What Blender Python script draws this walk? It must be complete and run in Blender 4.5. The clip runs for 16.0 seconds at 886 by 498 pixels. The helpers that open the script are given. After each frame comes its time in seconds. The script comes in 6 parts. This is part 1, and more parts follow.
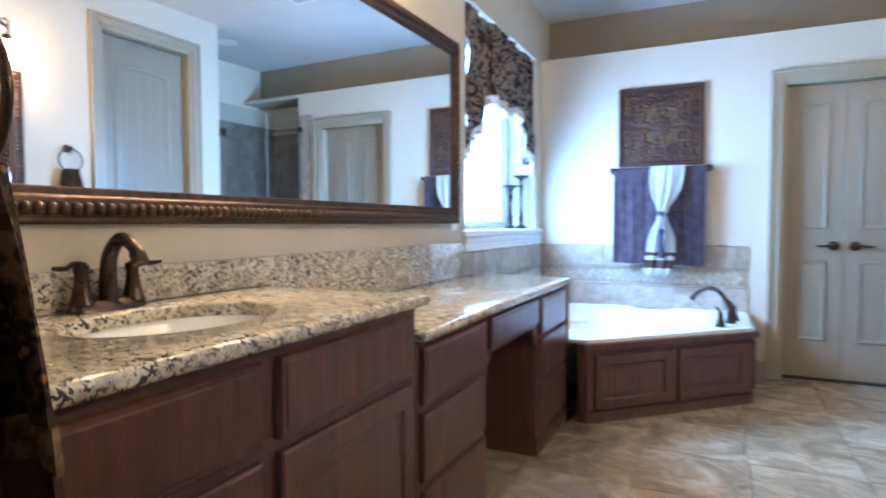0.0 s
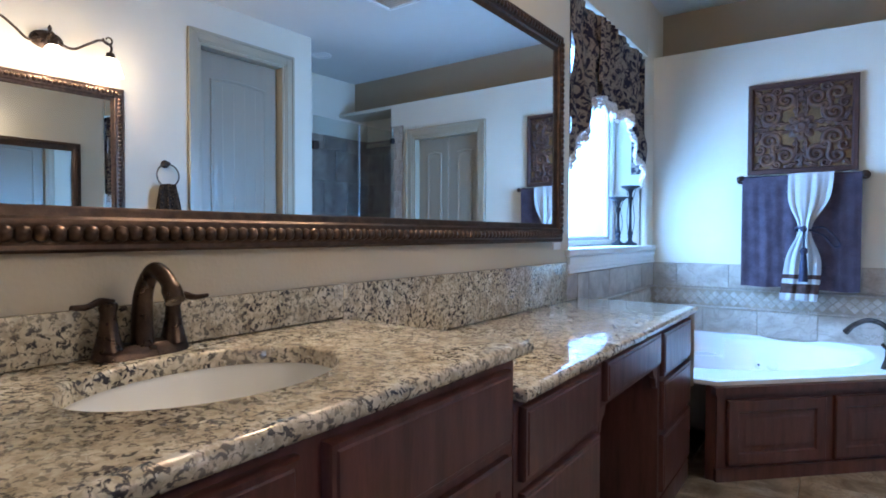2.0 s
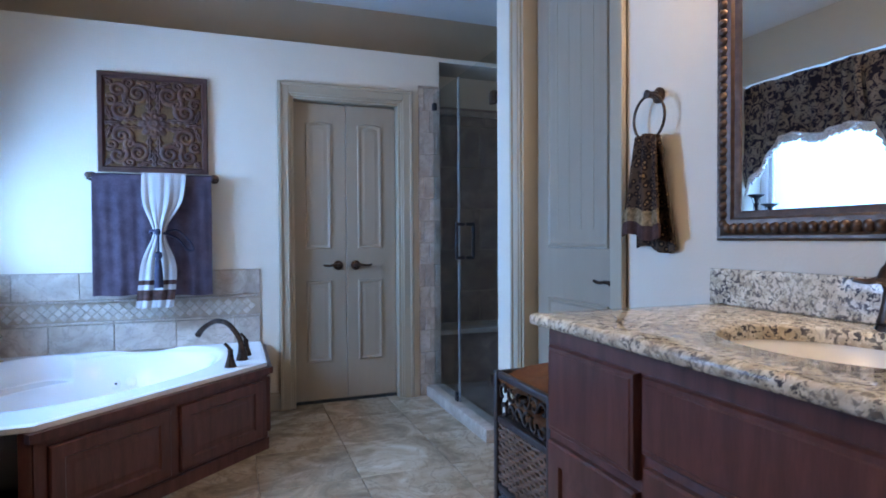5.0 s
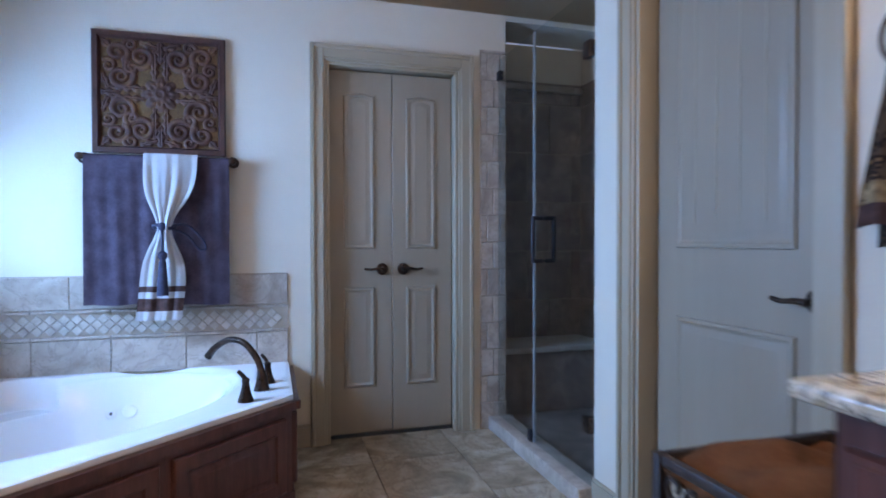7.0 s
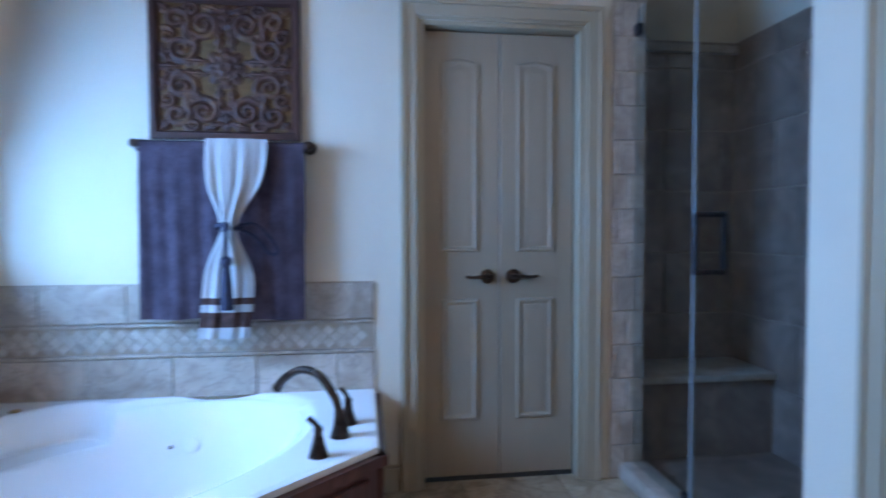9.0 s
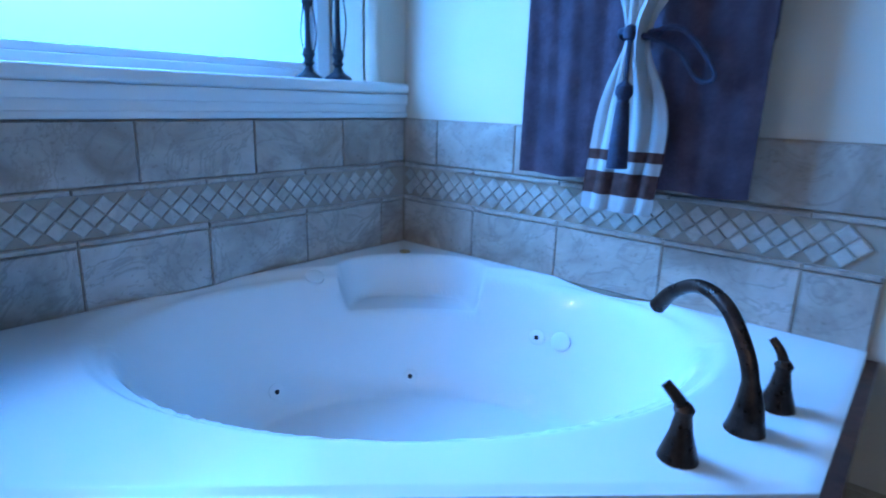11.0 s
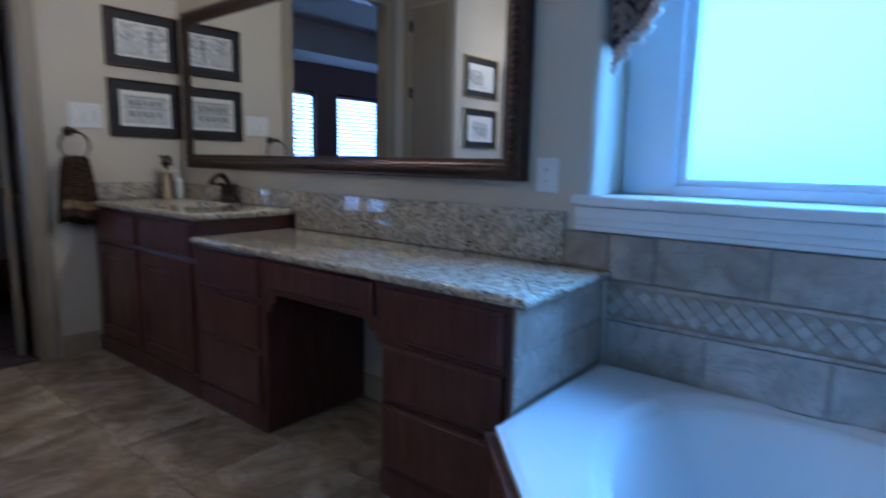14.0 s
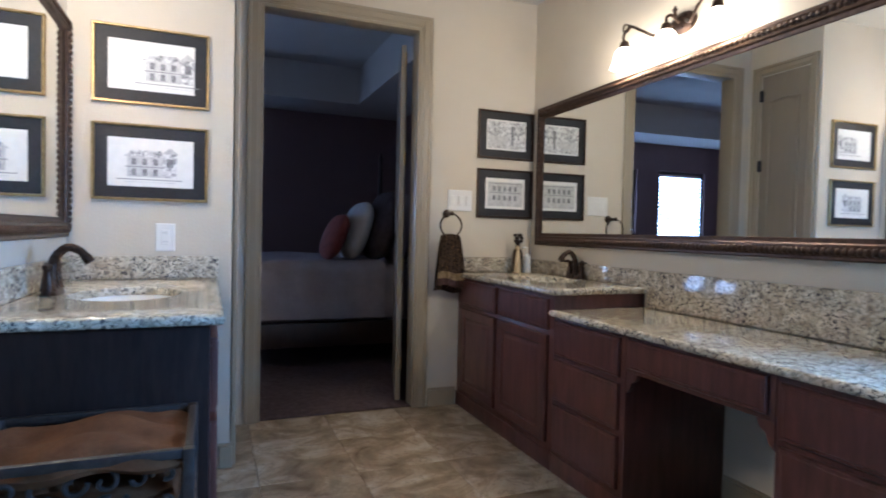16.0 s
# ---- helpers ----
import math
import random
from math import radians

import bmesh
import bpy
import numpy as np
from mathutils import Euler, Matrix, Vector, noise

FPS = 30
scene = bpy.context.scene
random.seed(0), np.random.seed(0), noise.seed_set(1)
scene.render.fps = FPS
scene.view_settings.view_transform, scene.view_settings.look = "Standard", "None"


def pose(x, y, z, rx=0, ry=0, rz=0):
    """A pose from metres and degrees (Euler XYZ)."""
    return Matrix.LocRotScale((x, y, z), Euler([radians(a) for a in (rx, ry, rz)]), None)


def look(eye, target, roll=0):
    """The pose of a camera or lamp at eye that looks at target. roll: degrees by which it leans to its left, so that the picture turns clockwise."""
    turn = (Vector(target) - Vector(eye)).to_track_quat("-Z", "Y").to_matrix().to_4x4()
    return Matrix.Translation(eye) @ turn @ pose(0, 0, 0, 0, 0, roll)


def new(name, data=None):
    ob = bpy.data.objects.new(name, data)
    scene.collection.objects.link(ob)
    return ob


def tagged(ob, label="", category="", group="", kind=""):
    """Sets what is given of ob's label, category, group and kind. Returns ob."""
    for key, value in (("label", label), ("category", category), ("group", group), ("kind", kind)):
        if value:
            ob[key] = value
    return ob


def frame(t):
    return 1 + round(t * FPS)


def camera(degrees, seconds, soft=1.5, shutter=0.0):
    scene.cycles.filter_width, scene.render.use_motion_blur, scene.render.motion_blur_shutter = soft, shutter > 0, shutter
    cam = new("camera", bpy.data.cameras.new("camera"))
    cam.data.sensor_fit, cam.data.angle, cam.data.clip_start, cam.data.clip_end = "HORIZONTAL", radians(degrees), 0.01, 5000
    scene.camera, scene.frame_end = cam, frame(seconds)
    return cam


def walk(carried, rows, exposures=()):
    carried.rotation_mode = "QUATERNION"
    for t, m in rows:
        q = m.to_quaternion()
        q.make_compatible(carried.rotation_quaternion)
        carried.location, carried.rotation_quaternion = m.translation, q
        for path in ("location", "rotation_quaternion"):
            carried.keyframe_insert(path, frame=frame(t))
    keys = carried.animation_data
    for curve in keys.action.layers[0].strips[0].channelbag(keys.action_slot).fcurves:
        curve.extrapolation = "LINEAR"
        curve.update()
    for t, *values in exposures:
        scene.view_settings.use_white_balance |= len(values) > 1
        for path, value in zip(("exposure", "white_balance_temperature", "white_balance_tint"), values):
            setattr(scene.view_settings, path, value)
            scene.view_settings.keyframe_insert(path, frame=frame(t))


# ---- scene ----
cam = camera(75.3, 16.0, soft=1.8, shutter=0.6)
PATH = [
    (0, (0.111, 0.149, 1.06), (-0.744, 1.954, 0.972), -0.1),
    (0.5, (0.044, 0.296, 1.073), (-1.024, 1.985, 0.993), -0.2),
    (1, (-0.004, 0.387, 1.093), (-1.129, 2.039, 1.017), 0.0),
    (1.5, (-0.043, 0.413, 1.099), (-1.176, 2.06, 1.035), 0.1),
    (2, (-0.055, 0.432, 1.093), (-1.192, 2.076, 1.043), 0.1),
    (2.5, (0.024, 0.501, 1.088), (-0.99, 2.225, 1.042), -0.0),
    (3, (0.223, 0.684, 1.116), (-0.469, 2.559, 1.041), 0.6),
    (3.5, (0.383, 0.821, 1.062), (0.190, 2.811, 1.016), 0.1),
    (4, (0.400, 0.850, 1.088), (0.770, 2.815, 1.038), 0.4),
    (4.2, (0.342, 0.846, 1.112), (0.901, 2.766, 1.051), -0.0),
    (6.3, (0.12, 1.194, 1.033), (0.843, 3.059, 1.014), -0.5),
    (6.5, (0.185, 1.295, 1.055), (0.839, 3.185, 1.028), -0.3),
    (7, (0.261, 1.62, 1.066), (0.825, 3.538, 1.035), -0.1),
    (7.5, (0.294, 1.948, 1.114), (0.823, 3.876, 1.058), -0.0),
    (8, (0.348, 2.195, 1.147), (0.858, 4.127, 1.069), 0.2),
    (8.5, (0.37, 2.285, 1.142), (0.831, 4.23, 1.059), 0.1),
    (9, (0.297, 2.247, 1.121), (0.562, 4.228, 1.051), -0.1),
    (9.5, (0.265, 2.303, 1.028), (0.103, 4.296, 0.966), 0.6),
    (10, (0.246, 2.512, 0.967), (-0.316, 4.42, 0.757), 1.4),
    (10.2, (0.243, 2.637, 0.956), (-0.456, 4.488, 0.662), 1.7),
    (12.3, (0.682, 3.837, 0.997), (-1.178, 4.208, 0.361), 0.4),
    (12.5, (0.686, 3.904, 1.008), (-1.201, 4.064, 0.365), 0.7),
    (13, (0.7, 4.019, 1.068), (-1.177, 3.661, 0.477), 1.1),
    (13.5, (0.691, 4.063, 1.119), (-1.057, 3.198, 0.675), 1.1),
    (14, (0.716, 4.044, 1.127), (-0.83, 2.811, 0.826), 1.1),
    (14.5, (0.798, 4.002, 1.147), (-0.529, 2.519, 0.948), 1.2),
    (15, (0.873, 3.965, 1.144), (-0.214, 2.29, 1.025), 1.4),
    (15.5, (0.919, 3.931, 1.134), (0.016, 2.148, 1.065), 1.3),
    (16, (0.941, 3.905, 1.131), (0.187, 2.053, 1.073), 1.3),
]
EXPOSURES = [(0.0, 0.8, 6900, 17), (0.5, 0.55, 6750, 18), (1.5, 0.1, 6200, 15), (2.2, 0.06, 6250, 16), (3.0, 0.05, 6600, 20), (4.0, 0.0, 6600, 21), (6.5, -0.14, 6750, 25), (8.0, -0.22, 7100, 28), (9.0, -0.27, 6250, 20), (10.0, -0.3, 5300, 14), (12.5, -1.02, 4500, 11), (13.5, -0.95, 4700, 12), (14.5, -0.62, 5350, 12), (15.2, -0.28, 5700, 12), (16.0, 0.12, 5700, 12)]
walk(cam, [(t, look(eye, target, roll)) for t, eye, target, roll in PATH], EXPOSURES)

# ---- plan, metres ----
XL, XR = -1.18, 1.52          # vanity walls
YD, YP, YB = 0.355, 0.97, 4.74  # doorway wall, print wall, tub wall
XC = 0.84                     # return wall beside the doorway
ZC, ZLEDGE = 2.74, 2.37       # ceiling, plant ledge
YS, XS = 5.18, 2.31           # shower's far wall and side wall
YE = 3.70                     # end of the wall before the shower
SINK_Z, LOW_Z = 0.868, 0.766
TUB_Z = 0.433
FZ = -0.03                    # tiled floor, below the door leaves

# ---- light ----
world = bpy.data.worlds.new("sky")
world.use_nodes = True
scene.world = world
sky = world.node_tree.nodes.new("ShaderNodeTexSky")
sky.sky_type, sky.sun_disc, sky.sun_elevation, sky.sun_rotation = "NISHITA", False, radians(40), radians(60)
world.node_tree.links.new(sky.outputs[0], world.node_tree.nodes["Background"].inputs[0])
world.node_tree.nodes["Background"].inputs[1].default_value = 0.1


def area(name, m, sx, sy, watts, color):
    lamp = bpy.data.lights.new(name, "AREA")
    lamp.shape, lamp.size, lamp.size_y, lamp.energy, lamp.color = "RECTANGLE", sx, sy, watts, color
    ob = new(name, lamp)
    ob.matrix_world = m
    return ob


DAY = (0.22, 0.51, 1.0)
area("window_daylight", look((-1.66, 3.90, 1.70), (0.0, 4.44, 1.60)), 1.10, 1.22, 240, DAY)
BULB = (1.0, 0.85, 0.66)
BULB_WATTS = 5.0


# ---- materials ----
def material(name, rough=0.5, metal=0.0, spec=0.5):
    m = bpy.data.materials.new(name)
    m.use_nodes = True
    b = m.node_tree.nodes["Principled BSDF"]
    b.inputs["Roughness"].default_value, b.inputs["Metallic"].default_value = rough, metal
    b.inputs["Specular IOR Level"].default_value = spec
    return m, m.node_tree, b


def node(tree, kind, **inputs):
    n = tree.nodes.new(kind)
    for k, v in inputs.items():
        n.inputs[k.replace("_", " ")].default_value = v
    return n


def coords(tree, scale=(1, 1, 1)):
    c = tree.nodes.new("ShaderNodeTexCoord")
    mp = tree.nodes.new("ShaderNodeMapping")
    mp.inputs["Scale"].default_value = scale
    tree.links.new(c.outputs["Object"], mp.inputs["Vector"])
    return mp.outputs[0]


def ramp(tree, fac, stops):
    r = tree.nodes.new("ShaderNodeValToRGB")
    e = r.color_ramp.elements
    while len(e) < len(stops):
        e.new(0.5)
    for el, (p, c) in zip(e, stops):
        el.position, el.color = p, (*c, 1) if len(c) == 3 else c
    tree.links.new(fac, r.inputs[0])
    return r.outputs[0]


def mix(tree, fac, a, b, mode="MIX"):
    n = tree.nodes.new("ShaderNodeMix")
    n.data_type, n.blend_type = "RGBA", mode
    for value, i in ((fac, 0), (a, 6), (b, 7)):
        if isinstance(value, (int, float)):
            n.inputs[i].default_value = value
        elif isinstance(value, tuple):
            n.inputs[i].default_value = (*value, 1)
        else:
            tree.links.new(value, n.inputs[i])
    return n.outputs[2]


def bump(tree, bsdf, height, strength=0.2, dist=0.002):
    n = node(tree, "ShaderNodeBump", Strength=strength, Distance=dist)
    tree.links.new(height, n.inputs["Height"])
    tree.links.new(n.outputs[0], bsdf.inputs["Normal"])


def noise_out(tree, vec, scale, detail=4.0, rough=0.55, distort=0.0, out=0):
    n = node(tree, "ShaderNodeTexNoise", Scale=scale, Detail=detail, Roughness=rough, Distortion=distort)
    tree.links.new(vec, n.inputs["Vector"])
    return n.outputs[out]


def varied(name, base, spread, scale, rough=0.5, metal=0.0, stretch=(1, 1, 1), bump_scale=None, bump_strength=0.15, bump_dist=0.002, spec=0.5, per_object=0.0):
    """A surface of one colour with grain at two scales and fine relief."""
    m, t, b = material(name, rough, metal, spec)
    v = coords(t, stretch)
    lo, hi = tuple(c * (1 - spread) for c in base), tuple(min(1, c * (1 + spread)) for c in base)
    big = ramp(t, noise_out(t, v, scale, 3), [(0.3, lo), (0.7, hi)])
    fine = ramp(t, noise_out(t, v, scale * 9, 3), [(0.3, (1 - spread * 0.6,) * 3), (0.7, (1.0,) * 3)])
    col = mix(t, 1.0, big, fine, "MULTIPLY")
    if per_object:
        o = t.nodes.new("ShaderNodeObjectInfo")
        col = mix(t, 1.0, col, ramp(t, o.outputs["Random"], [(0, (1 - per_object,) * 3), (1, (1.0,) * 3)]), "MULTIPLY")
    t.links.new(col, b.inputs["Base Color"])
    r = ramp(t, noise_out(t, v, scale * 2.3, 3), [(0.3, (rough * 0.85,) * 3), (0.7, (min(1, rough * 1.15),) * 3)])
    t.links.new(r, b.inputs["Roughness"])
    if bump_scale:
        bump(t, b, noise_out(t, coords(t), bump_scale, 3), bump_strength, bump_dist)
    return m


def granite_material():
    m, t, b = material("speckled_granite", 0.07, 0, 0.6)
    v = coords(t)
    base = ramp(t, noise_out(t, v, 26, 5, 0.6, 0.4), [(0.30, (0.34, 0.28, 0.20)), (0.48, (0.58, 0.51, 0.39)), (0.68, (0.76, 0.70, 0.57))])
    brown = ramp(t, noise_out(t, v, 58, 4, 0.65, 0.8), [(0.50, (0, 0, 0)), (0.60, (1, 1, 1))])
    c = mix(t, mix(t, 0.6, (0, 0, 0), brown), base, (0.33, 0.27, 0.20))
    dark = ramp(t, noise_out(t, v, 88, 3, 0.6, 0.7), [(0.525, (0, 0, 0)), (0.56, (1, 1, 1))])
    patch = ramp(t, noise_out(t, v, 9, 3), [(0.36, (0.5, 0.5, 0.5)), (0.60, (1, 1, 1))])
    c = mix(t, mix(t, 1.0, dark, patch, "MULTIPLY"), c, (0.045, 0.042, 0.05))
    pale = ramp(t, noise_out(t, v, 130, 3), [(0.66, (0, 0, 0)), (0.71, (1, 1, 1))])
    c = mix(t, pale, c, (0.80, 0.76, 0.66))
    t.links.new(c, b.inputs["Base Color"])
    bump(t, b, noise_out(t, v, 60, 3), 0.05, 0.001)
    return m


def stone_material(name, dark, mid, light, scale, rough=0.4, vein=True):
    m, t, b = material(name, rough, 0, 0.5)
    v = coords(t)
    o = t.nodes.new("ShaderNodeObjectInfo")
    shift = t.nodes.new("ShaderNodeVectorMath")
    shift.operation = "MULTIPLY_ADD"
    cmb = t.nodes.new("ShaderNodeCombineXYZ")
    for i in range(3):
        t.links.new(o.outputs["Random"], cmb.inputs[i])
    t.links.new(cmb.outputs[0], shift.inputs[0])
    shift.inputs[1].default_value = (23, 41, 17)
    t.links.new(v, shift.inputs[2])
    v2 = shift.outputs[0]
    c = ramp(t, noise_out(t, v2, scale, 6, 0.6, 1.0), [(0.28, dark), (0.5, mid), (0.72, light)])
    if vein:
        w = ramp(t, noise_out(t, v2, scale * 0.8, 5, 0.6, 2.4), [(0.47, (0, 0, 0)), (0.50, (0.6, 0.6, 0.6)), (0.53, (0, 0, 0))])
        c = mix(t, w, c, tuple(x * 0.62 for x in mid))
    pits = ramp(t, noise_out(t, v2, scale * 14, 3), [(0.62, (1, 1, 1)), (0.72, (0.72, 0.70, 0.68))])
    c = mix(t, 1.0, c, pits, "MULTIPLY")
    tone = ramp(t, o.outputs["Random"], [(0, (0.84, 0.84, 0.84)), (1, (1.0, 1.0, 1.0))])
    c = mix(t, 1.0, c, tone, "MULTIPLY")
    t.links.new(c, b.inputs["Base Color"])
    bump(t, b, noise_out(t, v2, scale * 6, 4), 0.18, 0.002)
    return m


def leopard_material():
    m, t, b = material("leopard_towel_cloth", 0.95, 0, 0.1)
    v = coords(t)
    n = node(t, "ShaderNodeTexVoronoi", Scale=55.0)
    t.links.new(v, n.inputs["Vector"])
    c = ramp(t, n.outputs["Distance"], [(0.18, (0.20, 0.12, 0.06)), (0.30, (0.022, 0.014, 0.012)), (0.5, (0.022, 0.014, 0.012)), (0.62, (0.07, 0.045, 0.03))])
    t.links.new(c, b.inputs["Base Color"])
    bump(t, b, noise_out(t, v, 400, 2), 0.6, 0.003)
    return m


def carving_material():
    m, t, b = material("carved_stained_wood", 0.42, 0, 0.5)
    v = coords(t)
    c = ramp(t, noise_out(t, v, 14, 5), [(0.3, (0.035, 0.014, 0.012)), (0.55, (0.075, 0.030, 0.02)), (0.75, (0.20, 0.10, 0.035))])
    t.links.new(c, b.inputs["Base Color"])
    bump(t, b, noise_out(t, v, 90, 4), 0.3, 0.002)
    return m


def etching_material():
    """Pen drawing of an old house in grey lines on white paper."""
    m, t, b = material("ink_print", 0.3, 0, 0.5)
    v = coords(t)
    c = ramp(t, noise_out(t, v, 55, 6, 0.75), [(0.38, (0.16, 0.16, 0.17)), (0.50, (0.55, 0.55, 0.55)), (0.58, (0.80, 0.80, 0.78))])
    t.links.new(c, b.inputs["Base Color"])
    return m


def emitter(name, color, strength):
    m, t, b = material(name, 0.4)
    b.inputs["Base Color"].default_value = (*color, 1)
    b.inputs["Emission Color"].default_value = (*color, 1)
    b.inputs["Emission Strength"].default_value = strength
    return m


def frosted_pane():
    m, t, b = material("obscure_glass", 0.3)
    tr = node(t, "ShaderNodeBsdfTranslucent", Color=(0.36, 0.41, 0.44, 1))
    gl = node(t, "ShaderNodeBsdfGlossy", Roughness=0.25)
    ms = node(t, "ShaderNodeMixShader", Fac=0.06)
    t.links.new(tr.outputs[0], ms.inputs[1])
    t.links.new(gl.outputs[0], ms.inputs[2])
    t.links.new(ms.outputs[0], t.nodes["Material Output"].inputs["Surface"])
    n = node(t, "ShaderNodeBump", Strength=0.3, Distance=0.002)
    t.links.new(noise_out(t, coords(t), 120, 2), n.inputs["Height"])
    t.links.new(n.outputs[0], gl.inputs["Normal"])
    return m


def clear_pane():
    m, t, b = material("shower_glass_pane", 0.02)
    tr = node(t, "ShaderNodeBsdfTransparent", Color=(0.90, 0.94, 0.95, 1))
    gl = node(t, "ShaderNodeBsdfGlossy", Roughness=0.02)
    ms = node(t, "ShaderNodeMixShader", Fac=0.06)
    t.links.new(tr.outputs[0], ms.inputs[1])
    t.links.new(gl.outputs[0], ms.inputs[2])
    t.links.new(ms.outputs[0], t.nodes["Material Output"].inputs["Surface"])
    return m


def backdrop_material():
    """Overcast daylight outside: pale above, bluer towards the ground."""
    m, t, b = material("outdoor_backdrop", 1.0)
    v = coords(t)
    sep = t.nodes.new("ShaderNodeSeparateXYZ")
    t.links.new(v, sep.inputs[0])
    add = node(t, "ShaderNodeMath")
    add.operation = "MULTIPLY_ADD"
    t.links.new(noise_out(t, v, 0.8, 3), add.inputs[0])
    add.inputs[1].default_value = 0.5
    t.links.new(sep.outputs[2], add.inputs[2])
    c = ramp(t, add.outputs[0], [(0.0, (0.20, 0.42, 0.62)), (1.0, (0.62, 0.86, 1.0))])
    em = node(t, "ShaderNodeEmission", Strength=4.0)
    t.links.new(c, em.inputs[0])
    t.links.new(em.outputs[0], t.nodes["Material Output"].inputs["Surface"])
    return m


GRANITE = granite_material()
CHERRY = varied("cherry_stained_wood", (0.112, 0.042, 0.034), 0.35, 5, 0.34, stretch=(6, 6, 0.8), bump_scale=140, bump_strength=0.06)
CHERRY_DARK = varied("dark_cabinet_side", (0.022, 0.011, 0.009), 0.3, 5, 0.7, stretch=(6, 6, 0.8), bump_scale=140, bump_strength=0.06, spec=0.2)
PLASTER = varied("cream_wall_paint", (0.63, 0.565, 0.46), 0.03, 1.3, 0.75, bump_scale=95, bump_strength=0.35, bump_dist=0.003, spec=0.25)
TANBAND = varied("tan_wall_band", (0.33, 0.265, 0.19), 0.04, 1.3, 0.8, bump_scale=95, bump_strength=0.35, bump_dist=0.003, spec=0.2)
CEILING = varied("white_ceiling_paint", (0.68, 0.66, 0.62), 0.03, 1.3, 0.9, bump_scale=70, bump_strength=0.35, bump_dist=0.004, spec=0.2)
TRIM = varied("tan_trim_paint", (0.36, 0.30, 0.215), 0.03, 2.5, 0.38, bump_scale=60, bump_strength=0.04)
DOORPAINT = varied("tan_door_paint", (0.285, 0.235, 0.175), 0.04, 2.5, 0.36, stretch=(5, 5, 0.7), bump_scale=80, bump_strength=0.06)
SILLPAINT = varied("white_sill_paint", (0.78, 0.78, 0.76), 0.03, 2.5, 0.35, bump_scale=60, bump_strength=0.04)
VINYL = varied("white_window_vinyl", (0.80, 0.81, 0.82), 0.02, 3, 0.35)
FLOORTILE = stone_material("travertine_floor_tile", (0.17, 0.115, 0.07), (0.38, 0.29, 0.195), (0.58, 0.49, 0.375), 4.2, 0.25)
WALLTILE = stone_material("travertine_wall_tile", (0.30, 0.23, 0.18), (0.46, 0.38, 0.31), (0.60, 0.52, 0.45), 5.0, 0.35)
MOSAIC = stone_material("pale_mosaic_tile", (0.36, 0.30, 0.25), (0.49, 0.43, 0.36), (0.60, 0.55, 0.48), 12.0, 0.4, False)
SHOWERTILE = stone_material("brown_shower_tile", (0.15, 0.10, 0.085), (0.25, 0.18, 0.15), (0.36, 0.28, 0.24), 4.0, 0.35)
GROUT = varied("sand_grout", (0.37, 0.30, 0.23), 0.12, 9, 0.9, bump_scale=300, bump_strength=0.3)
ACRYLIC = varied("white_tub_acrylic", (0.80, 0.80, 0.79), 0.015, 2, 0.10, spec=0.6)
CHINA = varied("white_china", (0.82, 0.82, 0.80), 0.015, 2, 0.08, spec=0.6)
BRONZE = varied("oil_rubbed_bronze", (0.075, 0.050, 0.040), 0.35, 25, 0.30, 0.9)
IRON = varied("black_iron", (0.025, 0.025, 0.032), 0.25, 20, 0.45, 0.6)
FRAMEBRONZE = varied("bronze_frame_finish", (0.085, 0.052, 0.038), 0.35, 40, 0.36, 0.75)
GILT = varied("thin_gilt_edge", (0.42, 0.30, 0.14), 0.25, 40, 0.35, 0.8)
BLACKMAT = varied("black_mat_board", (0.012, 0.012, 0.016), 0.2, 40, 0.6)
PAPER = varied("white_print_paper", (0.80, 0.79, 0.75), 0.04, 30, 0.6)
INK = etching_material()
WASH = varied("pale_pencil_wash", (0.58, 0.58, 0.57), 0.18, 45, 0.7)
PENCIL = varied("dark_pencil", (0.26, 0.26, 0.27), 0.35, 60, 0.7)
PURPLE = varied("charcoal_terry", (0.078, 0.060, 0.082), 0.3, 12, 0.97, bump_scale=420, bump_strength=0.9, bump_dist=0.004, spec=0.1)
WHITETERRY = varied("white_terry", (0.44, 0.43, 0.42), 0.06, 12, 0.97, bump_scale=420, bump_strength=0.8, bump_dist=0.004, spec=0.1)
BROWNCLOTH = varied("brown_band_cloth", (0.075, 0.040, 0.035), 0.3, 40, 0.95, bump_scale=420, bump_strength=0.6, spec=0.1)
LEOPARD = leopard_material()
CARVED = carving_material()
CARVEDFRAME = varied("dark_carving_frame", (0.050, 0.020, 0.018), 0.3, 20, 0.35, stretch=(3, 3, 1))
GOLDWORN = varied("worn_gold_ground", (0.13, 0.072, 0.028), 0.5, 18, 0.45, 0.3, bump_scale=120, bump_strength=0.3)
LEOPARDBAND = varied("tan_leopard_cloth", (0.27, 0.185, 0.10), 0.6, 60, 0.95, bump_scale=400, bump_strength=0.6, spec=0.1)
PLASTIC = varied("white_switch_plastic", (0.80, 0.79, 0.76), 0.02, 5, 0.35)
SLOT = varied("dark_slot", (0.03, 0.03, 0.03), 0.1, 5, 0.6)
CARPET = varied("taupe_carpet", (0.12, 0.085, 0.085), 0.25, 30, 0.98, bump_scale=300, bump_strength=0.9, bump_dist=0.006, spec=0.1)
PLUM = varied("plum_wall_paint", (0.27, 0.19, 0.19), 0.05, 1.5, 0.8, bump_scale=90, bump_strength=0.3, spec=0.2)
BEDDING = varied("grey_quilt_cloth", (0.33, 0.29, 0.31), 0.1, 8, 0.95, bump_scale=60, bump_strength=0.4, bump_dist=0.004, spec=0.1)
